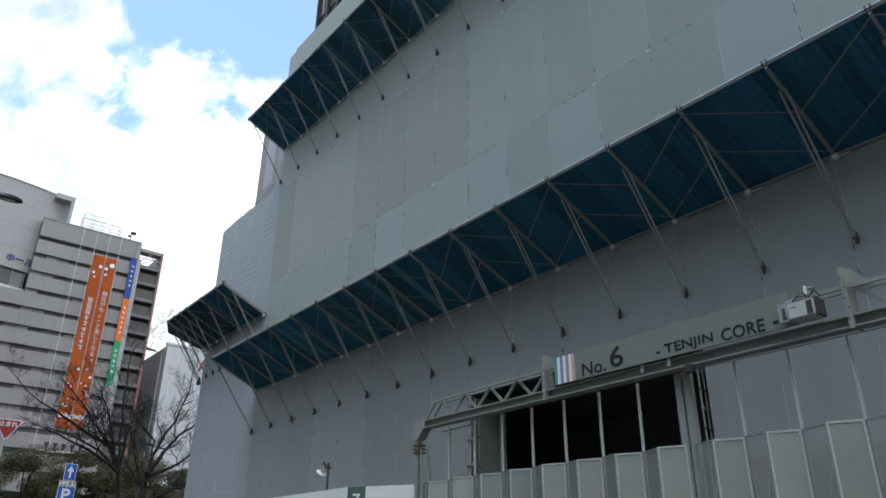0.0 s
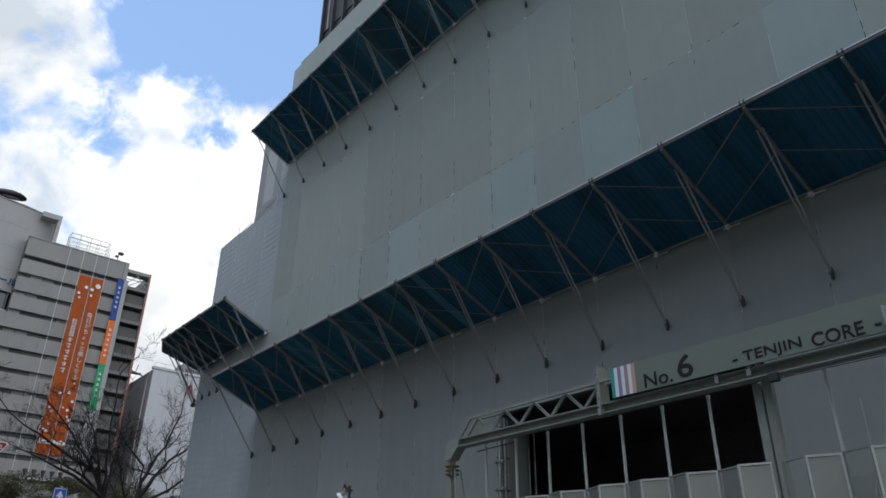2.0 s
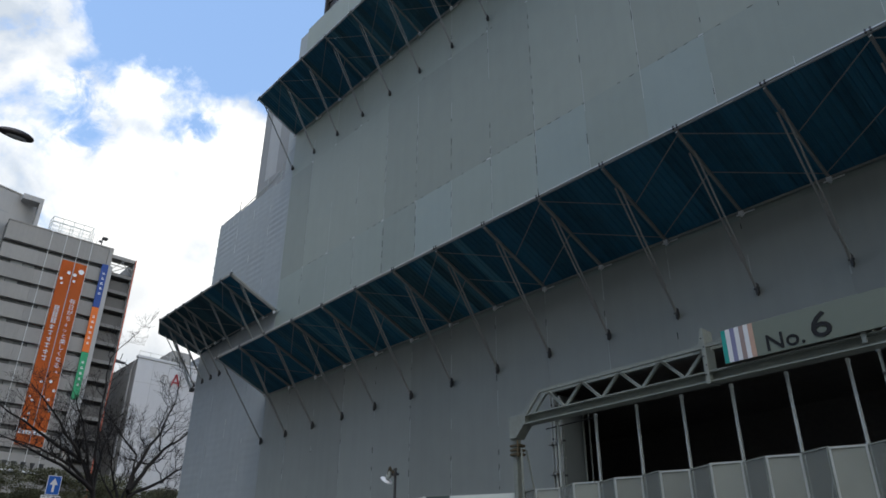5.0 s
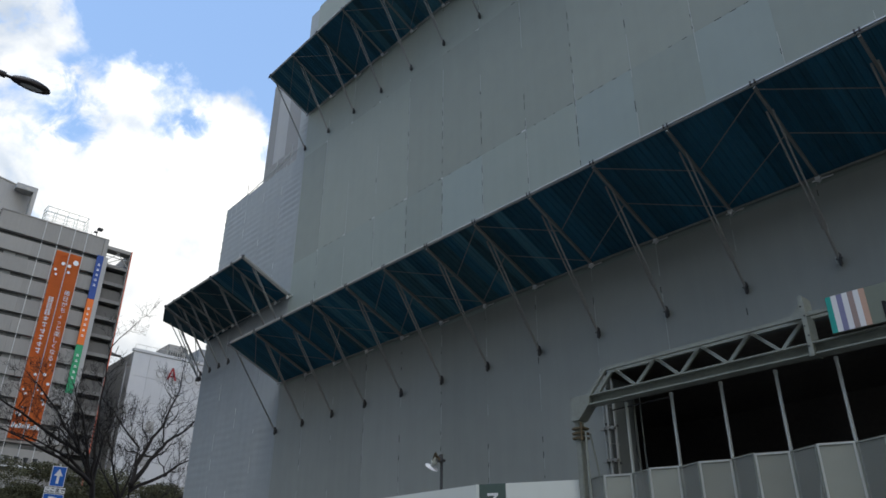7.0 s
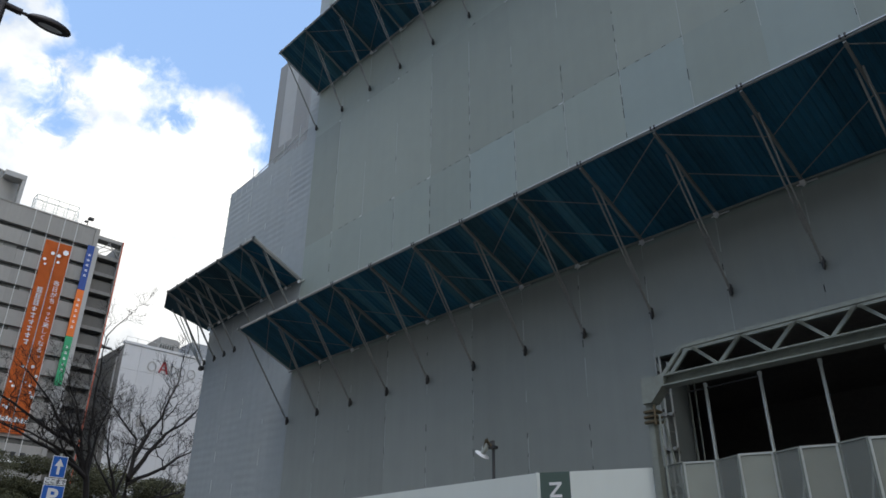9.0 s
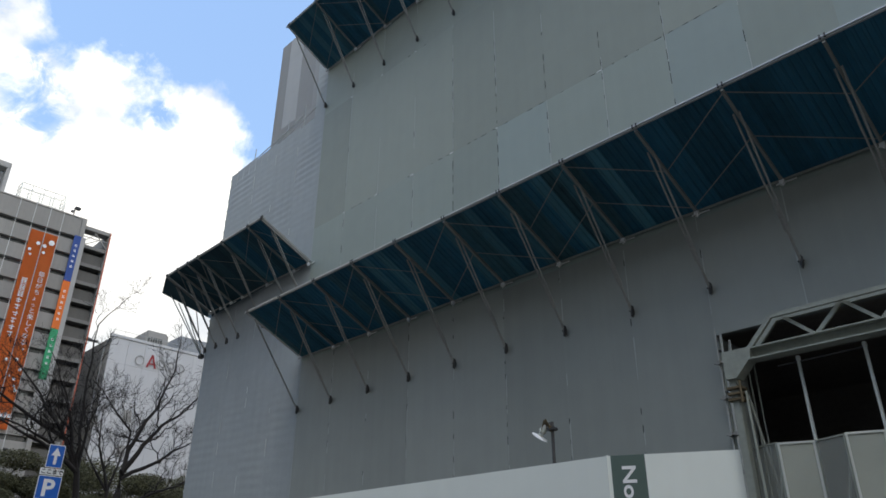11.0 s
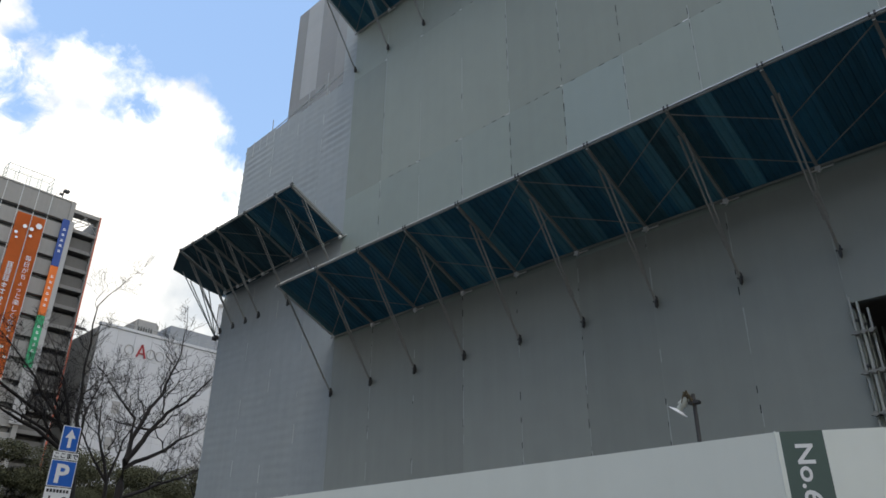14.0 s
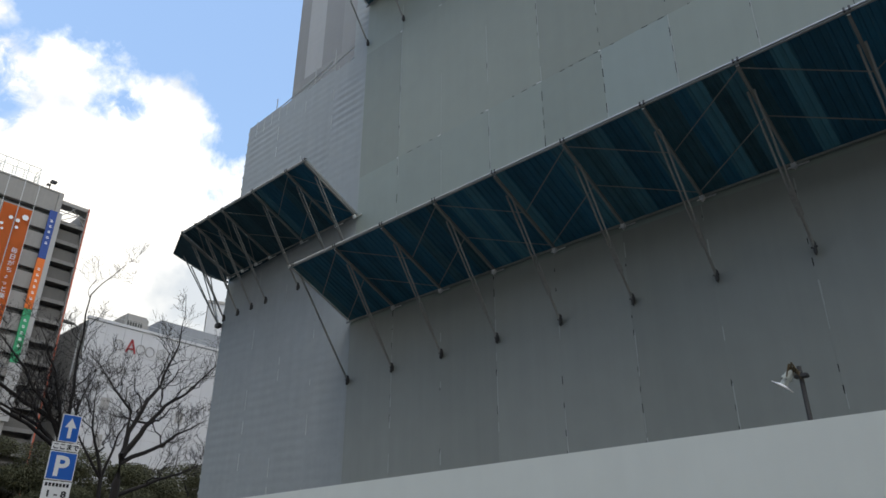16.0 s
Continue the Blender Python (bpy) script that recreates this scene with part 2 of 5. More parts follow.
M_LETTER = material("muted_blue_letter", (0.05, 0.08, 0.20), 0.6, vary=0.08, bump=0)
M_CONC = material("pale_concrete", (0.312, 0.298, 0.272), 0.8, grain=2.5, vary=0.07, stain=0.2, by_object=0.05, streak=0.09, bump=0.1)
M_CYL = material("drum_panel", (0.40, 0.39, 0.37), 0.6, grain=1.0, vary=0.05, stain=0.2, streak=0.05)
M_DARKWIN = material("dark_window", (0.075, 0.08, 0.078), 0.25, vary=0.2, by_object=0.3, bump=0)
M_BLIND = material("pale_blind", (0.24, 0.25, 0.24), 0.6, vary=0.1, by_object=0.2)
M_BALC = material("dark_balcony_panel", (0.115, 0.107, 0.095), 0.7, vary=0.12, by_object=0.15, streak=0.1)
M_SLAB = material("grey_slab", (0.205, 0.196, 0.178), 0.8, vary=0.12, by_object=0.1, streak=0.15)
M_TRIM = material("red_orange_trim", (0.50, 0.10, 0.045), 0.5, vary=0.08)
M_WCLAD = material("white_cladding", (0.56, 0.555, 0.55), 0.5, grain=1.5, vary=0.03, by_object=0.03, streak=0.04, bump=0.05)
# the store side's shade is mixed into this grey; small grey parts share it
M_WSIDE = material("shaded_side_grey", (0.34, 0.325, 0.30), 0.8, grain=1.0, vary=0.12, streak=0.2)
M_FAR = material("sky_blocker_grey", (0.22, 0.215, 0.20), 0.8, grain=0.6, vary=0.15, stain=0.1, bump=0, streak=0.1)
M_GREYBOX = material("grey_plant_room", (0.30, 0.31, 0.32), 0.7, vary=0.08, streak=0.1)
M_BROWN = material("brown_curtain_wall", (0.025, 0.02, 0.018), 0.5, 0.2, vary=0.2)
M_BROWNPANE = material("brown_glass", (0.026, 0.022, 0.019), 0.6, vary=0.2, by_object=0.3, bump=0)
M_MULLION = material("brown_mullion", (0.055, 0.048, 0.044), 0.5, 0.3, vary=0.15)
M_BARK = material("grey_bark", (0.020, 0.016, 0.014), 0.9, grain=14, vary=0.3, stain=2, bump=0.6, bump_scale=25)
M_LEAF = material("evergreen_leaf", (0.078, 0.078, 0.036), 0.9, grain=3, vary=0.25, stain=0.4, island=0.25, bump=0)
M_ASPHALT = material("asphalt", (0.05, 0.05, 0.052), 0.9, grain=30, vary=0.2, stain=0.3, bump=0.4, bump_scale=60)
M_PAVE = material("paving", (0.095, 0.09, 0.083), 0.85, grain=10, vary=0.12, stain=0.4, bump=0.2)
M_LAMPBLACK = material("dark_brown_lamp_paint", (0.030, 0.024, 0.022), 0.45, 0.2, vary=0.15, bump=0.03)
M_GLASS = material("lamp_lens", (0.55, 0.55, 0.52), 0.2, vary=0.05, bump=0)
M_CABLE = material("black_cable", (0.03, 0.03, 0.03), 0.6, vary=0.1, bump=0)
M_ROPE = material("pale_rope", (0.62, 0.62, 0.60), 0.7, vary=0.05, bump=0)
M_BROWNSTRIPE = material("stripe_brown", (0.36, 0.27, 0.24), 0.5, vary=0.03, bump=0)
M_TEAL = material("stripe_teal", (0.02, 0.36, 0.30), 0.5, vary=0.03, bump=0)
M_LILAC = material("stripe_lilac", (0.24, 0.24, 0.38), 0.5, vary=0.03, bump=0)
M_PEACH = material("stripe_peach", (0.58, 0.38, 0.28), 0.5, vary=0.03, bump=0)

# ---- building helpers ----


def mesh_of(name, bm, mat):
    me = bpy.data.meshes.new(name)
    bm.to_mesh(me)
    bm.free()
    me.materials.append(mat)
    return me


def thing(name, at, label, category, group="", kind=""):
    ob = new(name)
    ob.empty_display_size = 0.2
    ob.location = at
    return tagged(ob, label, category, group, kind)


def under(ob, parent):
    ob.parent = parent
    if parent.parent is None:
        ob.matrix_parent_inverse = Matrix.Translation(parent.location).inverted()
    return ob


def part(name, bm, mat, parent, label="", kind=""):
    """One mesh object, modelled in world coordinates, under a thing or a part."""
    ob = new(name, mesh_of(name, bm, mat) if isinstance(bm, bmesh.types.BMesh) else bm)
    under(ob, parent)
    return tagged(ob, label, kind=kind)


def piece(name, me, parent, m):
    """An object that shares a mesh, at the world pose m, under a thing."""
    ob = part(name, me, None, parent)
    ob.matrix_basis = m
    return ob


def box(bm, x0, x1, y0, y1, z0, z1, bevel=0.0):
    r = bmesh.ops.create_cube(bm, size=1.0)
    for v in r["verts"]:
        v.co = Vector(((x0 + x1) / 2 + v.co.x * (x1 - x0), (y0 + y1) / 2 + v.co.y * (y1 - y0), (z0 + z1) / 2 + v.co.z * (z1 - z0)))
    if bevel:
        es = list({e for v in r["verts"] for e in v.link_edges})
        bmesh.ops.bevel(bm, geom=es, offset=bevel, segments=2, affect="EDGES")
    return bm


def tube(bm, p, q, r, sides=8, r2=None):
    p, q = Vector(p), Vector(q)
    d = q - p
    m = Matrix.Translation((p + q) / 2) @ d.to_track_quat("Z", "Y").to_matrix().to_4x4()
    bmesh.ops.create_cone(bm, cap_ends=True, segments=sides, radius1=r, radius2=r if r2 is None else r2, depth=d.length, matrix=m)
    return bm


def bar(bm, p, q, w, h):
    """A straight bar of rectangular section."""
    p, q = Vector(p), Vector(q)
    d = q - p
    m = Matrix.Translation((p + q) / 2) @ d.to_track_quat("Z", "Y").to_matrix().to_4x4() @ Matrix.Diagonal((w, h, d.length, 1))
    bmesh.ops.create_cube(bm, size=1.0, matrix=m)
    return bm


def quadplate(bm, pts, normal, t):
    """A flat plate with the outline pts, t thick along normal."""
    n = Vector(normal).normalized() * t
    a = [bm.verts.new(Vector(p)) for p in pts]
    b = [bm.verts.new(Vector(p) + n) for p in pts]
    bm.faces.new(a)
    bm.faces.new(list(reversed(b)))
    for i in range(len(pts)):
        j = (i + 1) % len(pts)
        bm.faces.new((a[j], a[i], b[i], b[j]))
    bmesh.ops.recalc_face_normals(bm, faces=bm.faces[:])
    return bm


BM = bmesh.new


def lettering(name, body, size, mat, parent, m, depth=0.006, weight=0.0, stretch=1.0, label="", fit_to=None):
    """A word as a mesh, its left end on the baseline at the pose m; fit_to: its width and height."""
    cu = bpy.data.curves.new(name, "FONT")
    cu.body, cu.size, cu.extrude, cu.offset = body, size, depth, weight
    cu.resolution_u = 3
    tmp = bpy.data.objects.new(name, cu)
    scene.collection.objects.link(tmp)
    bpy.context.view_layer.update()
    me = bpy.data.meshes.new_from_object(tmp.evaluated_get(bpy.context.evaluated_depsgraph_get()))
    bpy.data.objects.remove(tmp)
    bpy.data.curves.remove(cu)
    me.materials.clear()
    me.materials.append(mat)
    if fit_to:
        xs = [v.co.x for v in me.vertices]
        ys = [v.co.y for v in me.vertices]
        me.transform(Matrix.Diagonal((fit_to[0] / (max(xs) - min(xs)), fit_to[1] / (max(ys) - min(ys)), 1, 1)) @ Matrix.Translation((-min(xs), -min(ys), 0)))
    me.transform(m @ Matrix.Diagonal((stretch, 1, 1, 1)))
    return part(name, me, None, parent, label)


FACE_FRONT = pose(0, 0, 0, 90)            # text that is read looking along +y
FACE_EAST = pose(0, 0, 0, 90, 0, 90)      # text that is read looking along -x

# ---- ground ----
g = BM()
box(g, -1500, 1500, -1500, 1500, -0.5, 0.0)
tagged(new("ground", mesh_of("ground", g, M_ASPHALT)), "dark asphalt ground reaching the horizon", "ground", kind="structure")
g = BM()
box(g, -9.0, 60.0, -15.6, 0.0, 0.004, 0.13, 0.02)
tagged(new("pavement", mesh_of("pavement", g, M_PAVE)), "grey paved footway along the building site", "pavement", kind="structure")
g = BM()
for i in range(46):
    box(g, -9.0 + i * 1.5, -7.52 + i * 1.5, -15.76, -15.602, 0.004, 0.15, 0.015)
tagged(new("kerb", mesh_of("kerb", g, M_CONC)), "concrete kerb stones edging the paved footway", "kerb", kind="structure")

# unseen block behind the camera, added to darken the lower facade
g = BM()
box(g, -40, 95, -62, -42, 0, 36)
tagged(new("backdrop", mesh_of("backdrop", g, M_FAR)), "unseen plain grey block added to cut low sky light", "backdrop", kind="structure")

# ---- the building wrapped in scaffold sheets ----
BAY, COLS = 1.8, 20
ROWS = [(0.13, 3.85), (3.85, 8.95), (8.95, 14.05), (14.05, 19.15), (19.15, 24.25), (24.25, 28.02)]
OPEN_X0, OPEN_X1, OPEN_Z = 14.4, 21.6, 6.36
OPEN_R = 21.86                 # the opening cuts a little into the next bay

site = thing("wrapped_building", (18, 8, 0), "tall building wrapped in grey scaffold sheets, under demolition", "building")
b = BM()
box(b, 0.0, OPEN_X0, 0.02, 0.14, 0.0, 28.0)
part("wall", b, M_BACK, site)
b = BM()
box(b, OPEN_R, 37.0, 0.02, 0.14, 0.0, 28.0)
part("wall", b, M_BACK, site)
b = BM()
box(b, OPEN_X0, OPEN_R, 0.02, 0.14, OPEN_Z, 28.0)
part("wall", b, M_BACK, site)
for nm, x0, x1, y0, y1, z0, z1 in (("inner_wall", 0.0, 37.0, 9.0, 9.3, 0.0, 28.0), ("inner_wall", 0.0, 0.3, 0.14, 9.0, 0.0, 28.0), ("inner_wall", 36.7, 37.0, 0.14, 9.0, 0.0, 28.0),
                                   ("inner_floor", 0.3, 36.7, 0.14, 9.0, 7.2, 7.5), ("roof", 0.3, 36.7, 0.14, 9.0, 27.7, 28.0)):
    b = BM()
    box(b, x0, x1, y0, y1, z0, z1)
    part(nm, b, M_DARK, site)


def sheet_mesh(name, w, h, mat, ripple, seed, nx=6, nz=16):
    """A hanging sheet, w by h, its lower left corner at the origin, facing -y, slack between its ties."""
    rnd = random.Random(seed)
    bm, ph = BM(), rnd.uniform(0, 9)
    grid = []
    for k in range(nz + 1):
        row = []
        for i in range(nx + 1):
            u, v = i / nx, k / nz
            hem = min(1.0, 6 * v, 6 * (1 - v))
            slack = 0.003 * math.sin(math.pi * u) ** 2 * hem * (0.5 + 0.5 * math.sin(3.1 * v * h + ph))
            wave = ripple * hem * (0.25 + 0.75 * (2 * u - 1) ** 2) * math.sin(math.pi * u) * math.sin(v * h * 21 + ph + 2.5 * u) * (0.2 + 0.8 * math.sin(v * h * 0.8 + ph) ** 2)
            row.append(bm.verts.new((u * w, -0.012 - slack - wave, v * h)))
        grid.append(row)
    for k in range(nz):
        for i in range(nx):
            f = bm.faces.new((grid[k][i], grid[k][i + 1], grid[k + 1][i + 1], grid[k + 1][i]))
            f.smooth = True
    rim = [grid[0][i] for i in range(nx + 1)] + [grid[k][nx] for k in range(1, nz + 1)] + [grid[nz][i] for i in range(nx - 1, -1, -1)] + [grid[k][0] for k in range(nz - 1, 0, -1)]
    front = [bm.verts.new(v.co) for v in rim]
    back = [bm.verts.new((v.co.x, 0.008, v.co.z)) for v in rim]
    for i in range(len(rim)):
        j = (i + 1) % len(rim)
        bm.faces.new((front[j], front[i], back[i], back[j]))
    return mesh_of(name, bm, mat)


kinds = {}
for r, (z0, z1) in enumerate(ROWS):
    for c in range(COLS):
        x0, low = c * BAY, z0
        if OPEN_X0 - 0.1 < x0 < OPEN_X1 - 0.1:
            if z1 < OPEN_Z:
                continue
            low = max(z0, OPEN_Z)
        newer = r == 2 and c in (5, 8, 10, 13)
        mat = M_SHEET_NEW if newer else (M_SHEET_UP if r >= 3 else (M_SHEET if r == 2 else M_SHEET_LOW))
        if abs(x0 - OPEN_X1) < 0.1 and low < OPEN_Z:
            cut = min(z1, OPEN_Z)
            piece("sheet", sheet_mesh("sheet", BAY - (OPEN_R - OPEN_X1), cut - low - 0.001, mat, 0.002, 3 + r), site, pose(OPEN_R, 0, low + 0.0005))
            if cut == z1:
                continue
            low = cut
        key = (round(z1 - low, 2), (c * 7 + r * 3) % 4, min(max(r, 1), 3), newer)
        if key not in kinds:
            kinds[key] = sheet_mesh("sheet", BAY - 0.001, z1 - low - 0.001, mat, 0.002, 11 * key[1] + r)
        piece("sheet", kinds[key], site, pose(x0 + 0.0005, 0, low + 0.0005))

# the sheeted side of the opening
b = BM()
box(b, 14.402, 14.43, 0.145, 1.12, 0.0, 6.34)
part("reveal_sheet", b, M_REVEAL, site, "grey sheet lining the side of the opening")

# dark slits between the ties along the seams
rnd = random.Random(5)
b = BM()
for c in range(1, COLS):
    x = c * BAY
    strong = (0.85 if c % 3 else 0.6) * (1.0 if c < 9 else 0.5)
    z = 3.9
    while z < 27.5:
        z += rnd.uniform(0.35, 0.62)
        if rnd.random() < strong * (0.5 if z > 9 and c < 5 else 1) * (0.3 if z > 17 else (0.65 if z < 8.8 else 1)) and not (OPEN_X0 - 0.1 < x < OPEN_X1 + 0.1 and z < OPEN_Z + 0.3):
            h = rnd.uniform(0.05, 0.20) if z < 8.8 else rnd.uniform(0.08, 0.34)
            box(b, x - 0.006, x + rnd.uniform(0.004, 0.013), -0.018, -0.005, z, z + h)
for zc in (14.05, 19.15):
    x = 1.9
    while x < 35:
        x += rnd.uniform(0.28, 0.5)
        if rnd.random() < (0.65 if zc < 15 else 0.12):
            box(b, x, x + rnd.uniform(0.06, 0.2), -0.018, -0.005, zc - 0.006, zc + 0.006)
part("seam_slit", b, M_TIE, site, "dark slits between the ties of the sheets", "stuff")
b = BM()
for c in range(1, COLS):
    for z0, z1 in ((3.9, 8.95), (8.95, 14.05), (14.05, 19.15), (19.15, 24.25), (24.25, 28.0)):
        if OPEN_X0 - 0.1 < c * BAY < OPEN_X1 + 0.1 and z0 < 8:
            z0 = OPEN_Z + 0.05
        while z0 < z1:
            step = min(rnd.uniform(0.10, 0.55) if z1 < 9 else rnd.uniform(0.4, 1.4), z1 - z0)
            if rnd.random() < 0.5:
                box(b, c * BAY + 0.008, c * BAY + (rnd.uniform(0.018, 0.034) if z1 < 9 else 0.022), -0.0165, -0.008, z0, z0 + step)
            z0 += step
part("hem", b, M_HEM, site, "pale hems along the sheet edges", "stuff")
b = BM()
for c in range(1, COLS):
    for zc in (14.05, 19.15):
        if rnd.random() < 0.6:
            box(b, c * BAY - rnd.uniform(0.05, 0.16), c * BAY + 0.01, -0.022, -0.01, zc - 0.008, zc + 0.010)
part("tie_cord", b, M_CLAMP_L, site, "pale tie cords at the sheet corners", "stuff")

# the lower wing, in lighter mesh sheets, turned slightly back from the street
WING = [(-7.75, 0.28), (-5.4, 0.2), (-3.6, 0.13), (-1.8, 0.06), (0.0, 0.0)]
wing = thing("mesh_wrapped_wing", (-4, 3, 0), "lower wing wrapped in pale rippled mesh sheets", "building")
b = BM()
quadplate(b, [(-7.75, 0.30, 0), (-0.002, 0.03, 0), (-0.002, 8, 0), (-7.75, 8, 0)], (0, 0, 1), 19.35)
part("wall", b, M_BACK, wing)
WROWS = [(0.0, 3.9), (3.9, 9.0), (9.0, 14.1), (14.1, 19.45)]
for r, (z0, z1) in enumerate(WROWS):
    for i in range(4):
        (xa, ya), (xb, yb) = WING[i], WING[i + 1]
        w = math.hypot(xb - xa, yb - ya)
        me = sheet_mesh("mesh_sheet", w + 0.004, z1 - z0 + 0.01 + (0.12 * (3 - i) if r == 3 else 0), M_MESH, (0.034 if i in (0, 3) else 0.022) if r == 3 else 0.0105, 40 + i + 5 * r, 8, 110)
        piece("mesh_sheet", me, wing, pose(xa, ya - 0.004, z0, 0, 0, math.degrees(math.atan2(yb - ya, xb - xa))))
rnd = random.Random(17)
b = BM()
for xw, yw in WING[1:4]:
    z = 4.0
    while z < 19.0:
        h = rnd.uniform(0.15, 0.7)
        if rnd.random() < 0.45:
            box(b, xw - 0.006, xw + 0.008, yw - 0.032, yw - 0.012, z, z + h)
        z += h + rnd.uniform(0.1, 0.4)
part("hem", b, M_HEM, wing, "pale hems along the mesh edges", "stuff")
b = BM()
for i in range(15):
    z = 19.72 - 0.018 * i
    tube(b, (-7.7 + i * 0.55, 0.26 - i * 0.017, 19.1), (-7.7 + i * 0.55, 0.26 - i * 0.017, 19.86 - 0.024 * i + 0.04 * (i % 2)), 0.018, 6)
part("post", b, M_TUBE, wing, kind="stuff")
b = BM()
for k in range(2):
    tube(b, (-7.6, 0.45 + k * 0.4, 19.9 + 0.15 * k), (-3.6, 1.2, 21.6 + 0.1 * k), 0.022, 6)
tube(b, (-5.2, 0.4, 19.8), (-2.0, 1.3, 21.9), 0.022, 6)
tube(b, (-3.0, 0.4, 19.75), (-0.3, 1.3, 21.6), 0.022, 6)
tube(b, (-6.4, 0.6, 19.7), (-6.4, 0.6, 20.9), 0.022, 6)
tube(b, (-4.4, 1.0, 19.7), (-4.4, 1.0, 21.7), 0.022, 6)
tube(b, (-3.4, 1.2, 19.7), (-3.4, 1.2, 22.2), 0.022, 6)
part("stay_tube", b, M_TUBE, wing, "slanting scaffold tubes on the roof edge", "stuff")
b = BM()
for k in range(36):
    z = 0.6 + k * 0.54
    box(b, -7.756, -7.72, 0.24, 0.27, z, z + 0.10)
part("edge_tie", b, M_TUBE, wing, kind="stuff")

tower = thing("wrapped_tower", (-3.4, 4, 19.5), "set-back tower wrapped in grey sheets above the wing", "building")
b = BM()
box(b, -6.9, -0.002, 1.62, 8.9, 19.36, 27.9)
part("wall", b, M_BACK, tower)
TW = [-6.9, -6.1, -4.9, -3.6, -1.8, -0.002]
piece("mesh_sheet", sheet_mesh("mesh_sheet", 0.74, 8.5, M_MESH, 0.03, 91, 6, 150), wing, pose(-0.75, 0.03, 19.40))
b = BM()
box(b, -0.75, -0.004, 0.045, 0.10, 19.36, 27.9)
part("wall", b, M_BACK, wing)
for i in range(5):
    w = TW[i + 1] - TW[i] - 0.004
    for z0, z1 in ((19.37, 22.4), (22.4, 28.0)):
        piece("sheet", sheet_mesh("sheet", w, z1 - z0 - 0.004, M_TOWER_PALE if i == 1 and z0 > 22 else M_TOWER, 0.012, 70 + i, 6, 60), tower, pose(TW[i] + 0.002, 1.61, z0))

# the old upper floors behind the sheets
old = thing("old_upper_storeys", (17, 8, 28.3), "dark brown upper storeys with upright mullions above the sheets", "building")
b = BM()
box(b, -2.4, 36.9, 2.3, 9.0, 28.003, 52.0)
part("wall", b, M_BROWN, old)
bm = BM()
box(bm, 0, 0.16, -0.22, 0, 0, 23.6, 0.015)
mull = mesh_of("mullion", bm, M_MULLION)
bm = BM()
box(bm, 0, 1.06, -0.05, 0, 0, 3.0)
pane = mesh_of("pane", bm, M_BROWNPANE)
bm = BM()
box(bm, 0, 0.16, -0.07, -0.051, 0, 2.4)
strip_me = mesh_of("curtain", bm, M_WSIDE)
for i in range(32):
    piece("mullion", mull, old, pose(-2.4 + i * 1.22, 2.3, 28.11))
    for k in range(4):
        piece("pane", pane, old, pose(-2.4 + i * 1.22 + 0.16, 2.298, 29.4 + k * 3.6))
        if (i * 5 + k) % 4 == 1:
            piece("curtain", strip_me, old, pose(-2.4 + i * 1.22 + 0.5, 2.298, 29.5 + k * 3.6))

# ---- protective canopies ----


